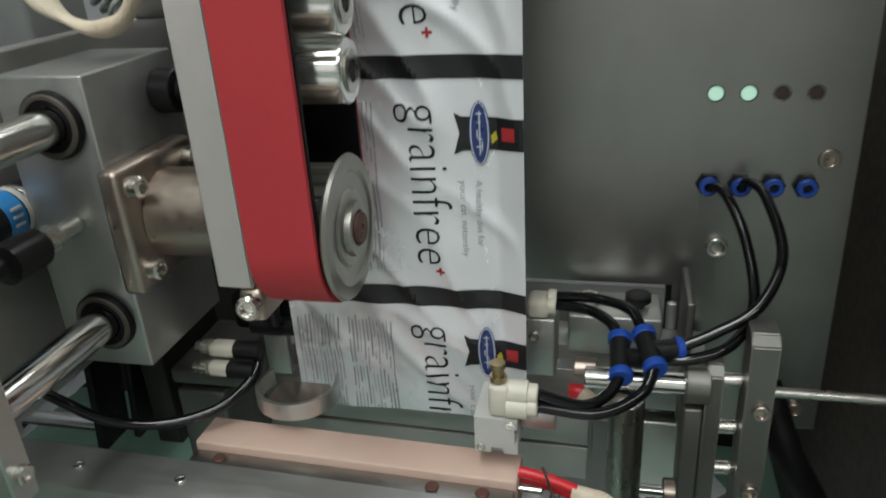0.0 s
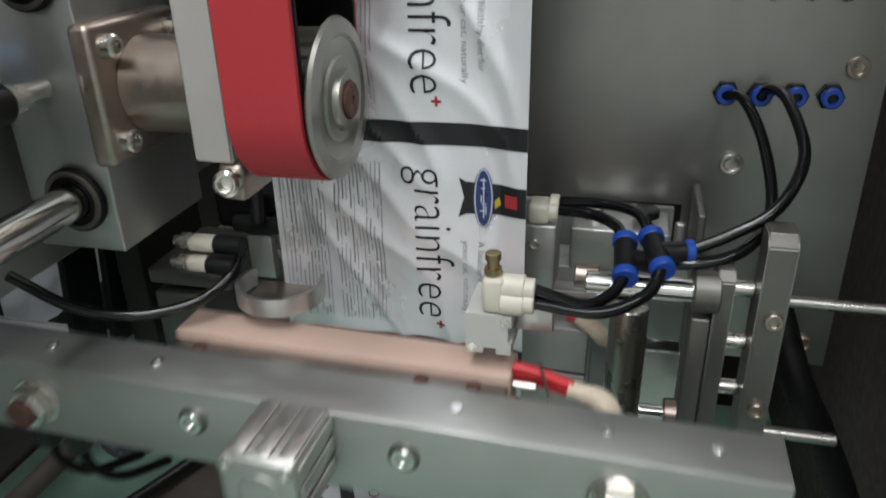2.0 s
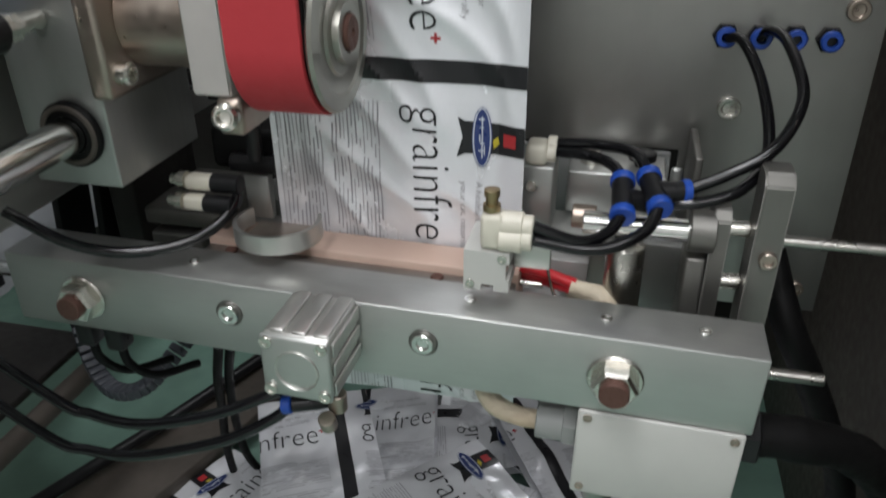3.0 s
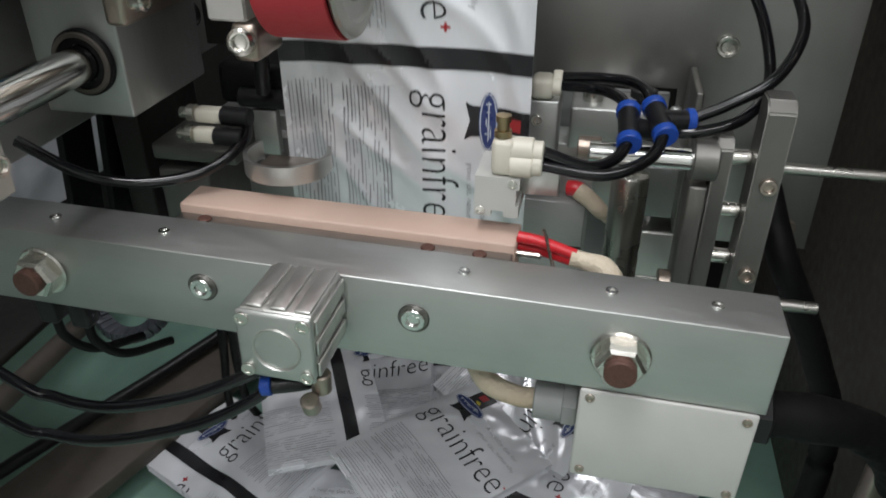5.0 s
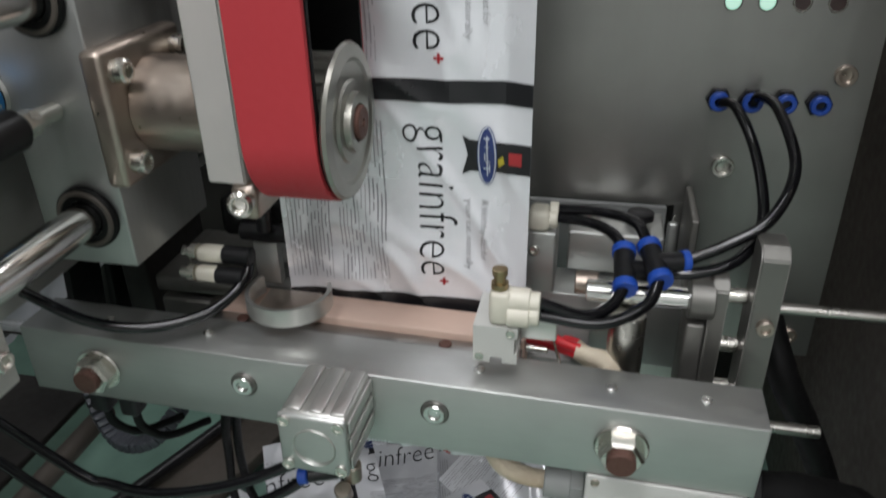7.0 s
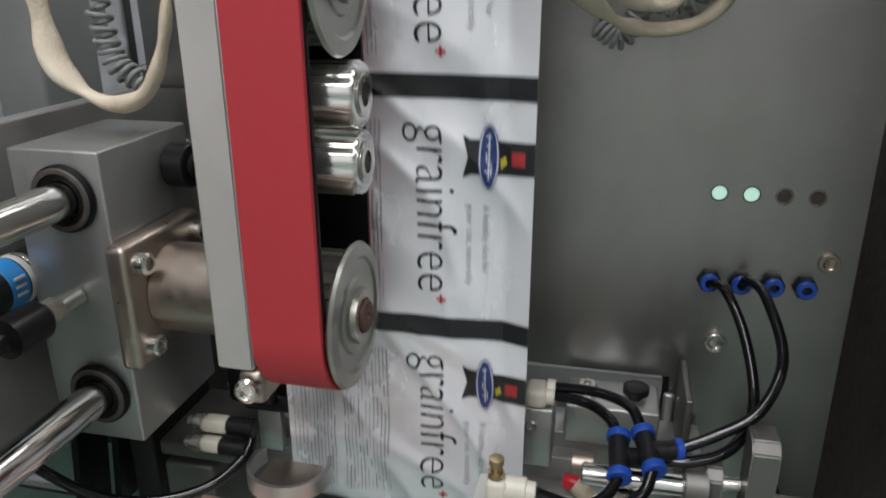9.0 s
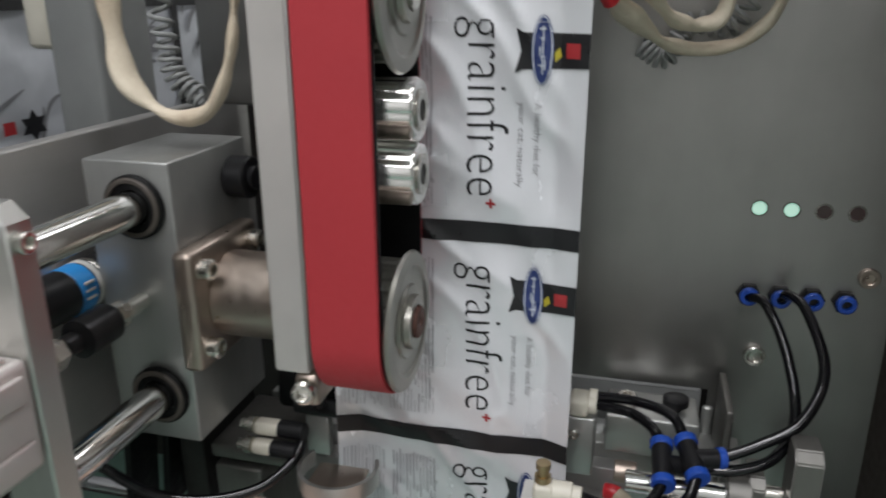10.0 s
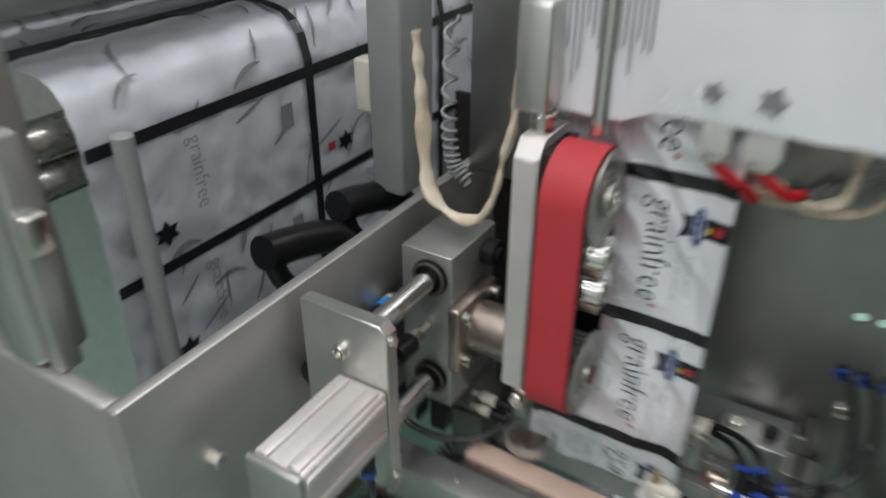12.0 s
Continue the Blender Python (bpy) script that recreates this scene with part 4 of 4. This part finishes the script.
part("lower_sheet", box(-0.115, 0.1425, 0.069, 0.075, -0.11, -0.0135, 0.001), GREY, cover)
part("rib", box(0.1428, 0.150, 0.055, 0.0600, -0.10, 0.062, 0.002), ALU, cover)
part("foot", box(0.118, 0.172, 0.028, 0.054, -0.075, -0.012, 0.002), ALU_V, cover)
part("strip", box(-0.115, 0.116, 0.0645, 0.0675, -0.02, -0.008, 0.001), STEEL, cover)
# near-black sheets added behind the machine in place of its shaded interior
cab = thing("interior_backdrop", (0.0, 0.2, -0.285), "dark backdrop sheets for the shaded machine interior, with brown side wall and edge strip", "cabinet")
part("dark_backdrop", box(-0.75, 0.2895, 0.36, 0.37, -0.285, 0.20, 0.001), DARK, cab)
part("side_wall", box(0.290, 0.296, -0.20, 0.37, -0.285, 0.62, 0.001), GRIMY, cab)
part("dark_backing_sheet", box(-0.19, -0.004, 0.10, 0.106, 0.07, 0.25, 0.001), DARK, cab)
part("edge_strip", box(0.276, 0.2895, -0.06, -0.045, -0.285, 0.30, 0.002), STAINED, cab)
xbar = thing("cross_bar", (-0.28, 0.0, -0.265), "brown-stained steel cross bar with a cable along it", "bar")
part("bar", box(-0.035, 0.035, -0.28, 0.28, -0.008, 0.008, 0.002, pose(-0.262, 0.045, -0.255, 0, 0, -18)), GRIMY, xbar)
part("cable", sweep([(-0.395, -0.20, -0.238), (-0.33, -0.05, -0.236), (-0.275, 0.07, -0.236), (-0.225, 0.20, -0.238)], 0.006), BLACK, xbar, "black cable")
solo("stay_rod", rod(pose(0, 0, 0, -90, 0, 0), (-0.275, -0.14, -0.125), 0.008, 0.16), GRIMY, "stained steel stay rod under the guard plate", "rod")
solo("guard_plate", box(-0.52, -0.285, -0.16, 0.03, -0.113, -0.107, 0.002), DARK, "dark grey guard plate beside the table", "plate")
chain = thing("cable_chain", (-0.24, 0.0, -0.13), "grey plastic cable chain hanging in a loop", "cable chain")
pts = catmull([(-0.285, 0.02, -0.085), (-0.262, -0.002, -0.108), (-0.235, -0.018, -0.117), (-0.210, -0.018, -0.112), (-0.196, 0.0, -0.098), (-0.184, 0.03, -0.080)], 5)
for p, q in zip(pts, pts[1:]):
    d = (q - p).normalized()
    m = Matrix.Translation((p + q) / 2) @ d.to_track_quat("X", "Z").to_matrix().to_4x4()
    part("link", box(-0.0029, 0.0029, -0.006, 0.006, -0.0042, 0.0042, 0.001, m), CHAIN, chain)
lower = thing("lower_guide", (-0.13, -0.03, -0.1), "grey steel jaw guide block with dark plate and straps", "guide block")
# block coloured darker for the shadow behind the jaw
part("block", box(-0.150, -0.118, -0.050, 0.02, -0.02, 0.040, 0.002), GUN, lower)
part("plate", box(-0.188, -0.170, -0.03, 0.04, -0.02, 0.075, 0.0015), DARK, lower)
part("strap", box(-0.204, -0.199, -0.03, -0.01, -0.04, 0.08, 0.001, pose(0, 0, 0, 0, 6, 0)), RUBBER, lower)
part("strap", box(-0.226, -0.221, -0.04, -0.01, -0.05, 0.08, 0.001, pose(0, 0, 0, 0, 6, 0)), RUBBER, lower)
part("pin", rod("x", (-0.310, -0.016, -0.022), 0.0055, 0.074), CHROME, lower)
hose = thing("cable_hose", (0.25, -0.05, -0.1), "thick black cable hose beside the bracket", "cable")
part("hose", sweep([(0.200, 0.02, 0.03), (0.213, 0.0, -0.004), (0.232, 0.0, -0.040), (0.250, 0.0, -0.078), (0.268, 0.0, -0.125), (0.272, 0.0, -0.20), (0.265, 0.0, -0.275)], 0.0088, 14), RUBBER, hose)
core = catmull([(0.178, -0.125, -0.014), (0.205, -0.119, -0.017), (0.236, -0.106, -0.030), (0.262, -0.090, -0.056), (0.283, -0.070, -0.095)], 8)
part("cable_hose", sweep(core, 0.0112, 16, 1, 1, 0.15), RUBBER, front_jaw, "thick black cable hose")
part("hose_nut", hexagon("x", (0.1788, -0.125, -0.014), 0.024, 0.010), BLACK, front_jaw)
for run in ([(-0.125, -0.030, -0.010), (-0.145, -0.012, -0.070), (-0.158, 0.0, -0.107), (-0.173, 0.02, -0.157), (-0.189, 0.04, -0.219), (-0.199, 0.06, -0.28)],
            [(-0.115, -0.025, -0.010), (-0.140, -0.006, -0.075), (-0.155, 0.01, -0.114), (-0.166, 0.025, -0.166), (-0.177, 0.05, -0.233), (-0.172, 0.07, -0.28)]):
    solo("hanging_cable", sweep(run, 0.0035, 12, 8), RUBBER, "black cable hanging down behind the sealing jaw", "cable", "hanging cables")

# ---- upper fittings ----
def sleeve(name, pts, r, label):
    return solo(name, sweep(pts, r, 14, 16, 0.55, 0.7), SLEEVE, label, "cable sleeve")


def coil(name, pts, r, turns, wire):
    path = catmull(pts, 40)
    out = []
    for i, p in enumerate(path):
        d = (path[min(i + 1, len(path) - 1)] - path[max(i - 1, 0)]).normalized()
        s = d.cross(Vector((0.3, 1, 0.1))).normalized()
        a = 2 * math.pi * turns * i / len(path)
        out.append(p + s * r * math.cos(a) + s.cross(d) * r * math.sin(a))
    return solo(name, sweep(out, wire, 8, 2), GREY, "grey coiled sensor cable", "coiled cable")


sleeve("cable_sleeve", [(-0.182, -0.055, 0.40), (-0.176, -0.056, 0.335), (-0.173, -0.058, 0.300), (-0.166, -0.06, 0.272), (-0.143, -0.06, 0.2565), (-0.121, -0.06, 0.261), (-0.109, -0.058, 0.285), (-0.104, -0.056, 0.315), (-0.097, -0.055, 0.345), (-0.094, -0.052, 0.40)], 0.0062, "tan glass-fibre cable sleeve hanging in a loop")
coil("coiled_cable", [(-0.185, 0.005, 0.40), (-0.188, 0.005, 0.32), (-0.186, 0.005, 0.285), (-0.180, 0.005, 0.266), (-0.165, 0.005, 0.256)], 0.0060, 14, 0.0015)
sleeve("cable_sleeve", [(0.070, -0.020, 0.318), (0.080, 0.0, 0.305), (0.098, 0.025, 0.291), (0.120, 0.038, 0.287), (0.142, 0.038, 0.294), (0.156, 0.034, 0.32), (0.16, 0.03, 0.40)], 0.0065, "tan glass-fibre cable sleeve hanging in a loop")
sleeve("cable_sleeve", [(0.082, -0.018, 0.325), (0.098, 0.0, 0.306), (0.115, 0.02, 0.300), (0.128, 0.025, 0.315), (0.13, 0.025, 0.40)], 0.006, "tan glass-fibre cable sleeve hanging in a loop")
coil("coiled_cable", [(0.086, 0.045, 0.288), (0.100, 0.042, 0.282), (0.112, 0.045, 0.300), (0.135, 0.048, 0.300), (0.150, 0.045, 0.34)], 0.005, 20, 0.0013)
for x0, x1, w in ((0.036, 0.055, -0.004), (0.063, 0.086, 0.006)):
    hb = thing("heater_block", (x0, -0.06, 0.352), "white insulated heater block of the back seal", "heater block", "heater blocks")
    part("body", box(x0, x1, -0.060, -0.043, 0.352, 0.385, 0.0015), WHITE, hb)
    part("foot", box(x0 + 0.003, x1 - 0.003, -0.058, -0.045, 0.346, 0.352, 0.001), BRIGHT, hb)
    xm = (x0 + x1) / 2
    part("heater_wire", sweep([(xm - 0.003, -0.050, 0.348), (xm + 0.008, -0.046, 0.336), (xm + 0.018, -0.036, 0.326), (xm + 0.026, -0.022, 0.316 + w)], 0.0042), RED_WIRE, hb, "red heater wire")

# forming collar sheet above
COLLAR_Z = 0.374


def crumple(a, b):
    """Depth of the creases in a slack film sheet."""
    n1 = abs(noise.noise(Vector((a * 0.9 + b * 0.4, b * 0.5, 9))))
    n2 = abs(noise.noise(Vector((a * 1.9 - b * 1.5, b * 1.7, 4))))
    return 0.005 * n1 + 0.003 * n2


collar = thing("film_web", (0.1, 0.0, 0.39), "wide silver-white printed film web over the forming collar", "film web")
bm = bmesh.new()
g = [[bm.verts.new((-0.075 + 0.40 * i / 20, -0.064 + crumple(i * 0.5, j * 0.5) * 1.2, COLLAR_Z + 0.30 * j / 14 - (0.010 * (1 - j / 14) if i < 4 else 0.0))) for i in range(21)] for j in range(15)]
for j in range(14):
    for i in range(20):
        bm.faces.new((g[j][i], g[j][i + 1], g[j + 1][i + 1], g[j + 1][i]))
part("sheet", smooth(bm, 60), FILM, collar)
rnd = random.Random(3)


def on_collar(x, h):
    return -0.0645


for i in range(16):
    x = -0.066 + 0.0042 * i
    h0, h1 = rnd.uniform(0.01, 0.05), rnd.uniform(0.14, 0.26)
    bm = bmesh.new()
    q = [[bm.verts.new((x + dx, on_collar(x, h0 + (h1 - h0) * j / 6), COLLAR_Z + h0 + (h1 - h0) * j / 6)) for dx in (0, 0.0012)] for j in range(7)]
    for a, b in zip(q, q[1:]):
        bm.faces.new((a[0], a[1], b[1], b[0]))
    part("print_bar", bm, INK_GREY, collar)
for x, h, w in ((0.03, 0.13, 0.012), (0.075, 0.02, 0.012), (0.12, 0.19, 0.012), (0.16, 0.11, 0.014), (0.20, 0.06, 0.012), (0.23, 0.16, 0.012), (0.04, 0.02, 0.009)):
    bm = bmesh.new()
    bm.faces.new([bm.verts.new((x + w * math.cos(a) * (0.5 if i % 2 else 0.8), on_collar(x, max(0, h + w * math.sin(a) * 0.8)), COLLAR_Z + h + w * math.sin(a) * (0.5 if i % 2 else 0.8))) for i, a in enumerate([2 * math.pi * k / 10 for k in range(10)])])
    part("print_mark", bm, INK_GREY, collar)

# ---- film web and structure behind the side frame ----
WX = -0.385
web = thing("film_web", (WX, 0.1, 0.0), "printed film web with black bands passing behind the side frame", "film web")
prof = [Vector((WX, 0, -0.10 + 0.02 * i)) for i in range(22)] + [Vector((WX - 0.008, 0, 0.352)), Vector((WX - 0.022, 0, 0.366)), Vector((WX - 0.045, 0, 0.372))]
prof += [Vector((WX - 0.07 - 0.03 * i, 0, 0.374 + 0.002 * i)) for i in range(16)]
ARC = [0.0]
for a, b in zip(prof, prof[1:]):
    ARC.append(ARC[-1] + (b - a).length)


def web_at(y, s, lift=0.0):
    """Point of the web at y and the way s up from its foot and over the roller."""
    k = max(i for i in range(len(ARC) - 1) if ARC[i] <= s or i == 0)
    d = (prof[k + 1] - prof[k]).normalized()
    p = prof[k] + d * (s - ARC[k]) + Vector((d.z, 0, -d.x)) * lift
    return Vector((p.x, y, p.z))


def web_strip(name, y0, y1, s0, s1, mat, lift=0.0006, ny=1, ns=1):
    bm = bmesh.new()
    g = [[bm.verts.new(web_at(y0 + (y1 - y0) * j / ny, s0 + (s1 - s0) * i / ns, lift)) for j in range(ny + 1)] for i in range(ns + 1)]
    for a, b in zip(g, g[1:]):
        for j in range(ny):
            bm.faces.new((a[j], a[j + 1], b[j + 1], b[j]))
    return part(name, bm, mat, web)


bm = bmesh.new()
NS, NY = 90, 90
g = [[bm.verts.new(web_at(-0.215 + 0.80 * j / NY, 0.88 * i / NS, -1.6 * crumple(i * 0.25, j * 0.25))) for j in range(NY + 1)] for i in range(NS + 1)]
for a, b in zip(g, g[1:]):
    for j in range(NY):
        bm.faces.new((a[j], a[j + 1], b[j + 1], b[j]))
bmesh.ops.recalc_face_normals(bm, faces=bm.faces)
part("sheet", smooth(bm, 60), WEB, web)
for s in (0.4155, 0.2885, 0.1615, 0.5425):
    web_strip("band", -0.214, 0.584, s - 0.0115, s, INK, 0.0006, 1, 4)
for y in (0.046, 0.31):
    web_strip("cross_band", y, y + 0.012, 0.01, 0.86, INK, 0.0010, 1, 60)
for s in (0.4155, 0.2885):
    for y in (-0.12, 0.14):
        lt = lettering("grainfree", 0.07, 0.022, -0.012)
        for v in lt.verts:
            v.co = web_at(y + v.co.y, s - 0.022 - v.co.x, 0.0008)
        part("lettering", lt, INK_GREY, web, "thin grey lettering")
        web_strip("code_block", y + 0.125, y + 0.142, s - 0.055, s - 0.030, INK_GREY)
        st = bmesh.new()
        st.faces.new([st.verts.new(web_at(y - 0.035 + (0.015 if i % 2 else 0.009) * math.cos(a), s - 0.1 + (0.013 if i % 2 else 0.007) * math.sin(a), 0.0008)) for i, a in enumerate([2 * math.pi * k / 12 for k in range(12)])])
        part("emblem", st, INK, web)
        web_strip("red_mark", y - 0.066, y - 0.054, s - 0.104, s - 0.094, INK_RED)
for i in range(110):
    y, s = rnd.uniform(-0.19, 0.5), rnd.uniform(0.08, 0.66)
    turn, bend, ln, wd = rnd.uniform(0.3, 1.7), rnd.uniform(-1.6, 1.6), rnd.uniform(0.02, 0.055), rnd.uniform(0.0012, 0.0030)
    bm = bmesh.new()
    q = []
    for k in range(8):
        a = turn + bend * k / 7
        w_ = wd * math.sin(math.pi * (0.08 + 0.84 * k / 7))
        q.append([bm.verts.new(web_at(y - math.sin(a) * e * w_, s + math.cos(a) * e * w_, 0.0005)) for e in (-1, 1)])
        y, s = y + math.cos(a) * ln / 7, s + math.sin(a) * ln / 7
    for a, b in zip(q, q[1:]):
        bm.faces.new((a[0], a[1], b[1], b[0]))
    part("swirl", bm, INK_GREY, web)
solo("guide_rod", rod("z", (-0.366, -0.191, -0.10), 0.009, 0.425), GREY, "blue-grey upright guide rod before the film web", "rod")
for z in (0.322, 0.288):
    solo("web_roller", rod("y", (WX - 0.034, -0.25, z), 0.016, 0.9), BRIGHT, "grey steel web roller under the film", "roller", "web rollers")
# overhead rollers, with extra ones added to block lamp light from the web
for x, z in ((WX - 0.04, 0.435), (WX - 0.10, 0.455), (WX - 0.16, 0.44), (WX - 0.24, 0.45), (WX - 0.08, 0.53), (WX - 0.16, 0.55)):
    solo("web_roller", rod("y", (x, -0.3, z), 0.024, 0.9), GREY, "grey web roller above the film, in a set filled out to shade it", "roller", "web rollers")
post = thing("frame_post", (-0.25, -0.3, 0.247), "grey aluminium door frame post with bright hinge", "post")
part("profile", box(-0.300, -0.262, -0.352, -0.314, 0.2475, 0.75, 0.008), ALU, post)
part("stay", box(-0.2615, -0.250, -0.346, -0.330, 0.2475, 0.40, 0.002), ALU, post)
part("hinge", box(-0.2495, -0.242, -0.346, -0.330, 0.33, 0.355, 0.002), BRIGHT, post)
column = thing("machine_column", (-0.22, 0.12, 0.247), "grey enamelled machine column behind the side frame", "column")
part("body", box(-0.300, -0.262, 0.04, 0.10, 0.2, 0.62, 0.004), GREY, column)
part("valve", box(-0.322, -0.3005, 0.045, 0.065, 0.28, 0.335, 0.004), CREAM, column, "cream plastic valve")
for y in (-0.125, -0.020):
    kn = thing("hand_lever", (-0.30, y, 0.16), "black plastic clamping lever behind the side frame", "clamp lever", "clamp levers")
    part("handle", sweep([(-0.300, y, 0.206), (-0.298, y + 0.040, 0.198), (-0.294, y + 0.085, 0.184), (-0.285, y + 0.100, 0.165)], 0.0165, 14), BLACK, kn)
    part("arm", sweep([(-0.300, y + 0.008, 0.200), (-0.296, y + 0.020, 0.165), (-0.27, y + 0.04, 0.150), (-0.206, y + 0.05, 0.150)], 0.010, 12), BLACK, kn)
mcol = thing("forming_column", (-0.13, 0.05, 0.3), "grey steel tube support with dark sensor behind the belt", "machine column")
part("plate", box(-0.19, -0.075, 0.045, 0.058, 0.247, 0.62, 0.002), STEEL, mcol)
part("sensor", box(-0.108, -0.088, 0.02, 0.045, 0.262, 0.305, 0.002), BLACK, mcol, "black sensor")
part("clamp", box(-0.098, -0.0775, -0.03, 0.02, 0.225, 0.242, 0.002), ALU_V, mcol)
mount_top = thing("top_bracket", (-0.07, -0.06, 0.36), "cream plastic and steel bracket above the belt carrier", "bracket")
part("plate", box(-0.085, -0.060, -0.085, -0.03, 0.366, 0.44, 0.003), ALU_V, mount_top)
part("rod", rod("z", (-0.030, -0.062, 0.352), 0.006, 0.12), CHROME, mount_top)
part("collar", rod("z", (-0.066, -0.075, 0.3525), 0.009, 0.013), BRIGHT, mount_top)
# pale block added as a bright background behind the plate
cabinet = thing("backdrop_block", (0.2, 0.9, -0.9), "pale backdrop block added far behind the plate", "cabinet")
part("body", box(-0.3, 0.9, 0.9, 1.3, -0.9, 0.7, 0.01), WALL, cabinet)


# ---- movement ----
FEED = [(0, 0.0), (0.5, 0.0), (0.6, 0.004), (1.85, 0.088), (1.97, 0.092), (4.55, 0.092), (4.65, 0.096), (5.95, 0.182), (6.07, 0.186), (8.6, 0.186), (8.7, 0.191), (9.95, 0.276), (10.07, 0.280), (12.0, 0.280)]
JAW = [(0, 0), (1.9, 0), (2.0, 0.006), (2.1, 0.028), (2.2, 0.042), (3.6, 0.042), (3.7, 0.010), (3.8, 0), (6.1, 0), (6.2, 0.022), (6.3, 0.042), (7.6, 0.042), (7.7, 0.018), (7.8, 0), (10.15, 0), (10.25, 0.022), (10.35, 0.042), (11.7, 0.042), (11.8, 0.018), (11.9, 0), (12.0, 0)]


def fed(t):
    for (a, x), (b, y) in zip(FEED, FEED[1:]):
        if a <= t <= b:
            return x + (y - x) * (t - a) / (b - a)
    return FEED[-1][1]


def motions():
    times = sorted({round(q, 3) for q in [a for a, _ in FEED] + [0.6 + 0.25 * i for i in range(1, 5)] + [4.65 + 0.26 * i for i in range(1, 5)] + [8.7 + 0.25 * i for i in range(1, 5)]})
    for p in PULLEYS:
        o = p.location.copy()
        walk(p, [(t, pose(*o, -math.degrees(fed(t) / 0.035))) for t in times])
    for ob, sign in ((front_jaw, 1), (rear_jaw, -0.86)):
        o = ob.location.copy()
        walk(ob, [(t, pose(o.x, o.y + sign * d, o.z, 0, 0.9, -0.7)) for t, d in JAW])
    falls = {0: (3.3, (0.070, 0.080, -0.205, -78, 8, -28)), 1: (7.5, (-0.02, 0.04, -0.176, -80, -6, 24)), 2: (11.6, (0.05, 0.02, -0.160, -82, 4, -12))}
    for j, seg in enumerate(SEGMENTS):
        o = seg.location.copy()
        stop = falls[j][0] if j in falls else 12.0
        rows = [(t, pose(o.x, o.y, o.z + CUT - fed(t))) for t in times if t <= stop]
        if j in falls:
            z0 = o.z + CUT - fed(stop)
            x, y, z, rx, ry, rz = falls[j][1]
            if rows[-1][0] < stop:
                rows.append((stop, pose(o.x, o.y, z0)))
            for k in (0.35, 0.7, 1.0):
                rows.append((stop + 0.25 * k, pose(o.x + (x - o.x) * k, o.y + (y - o.y) * k, z0 + (z - z0) * k * k, rx * k, ry * k, rz * k)))
            rows.append((12.0, pose(x, y, z, rx, ry, rz)))
        walk(seg, rows)


motions()
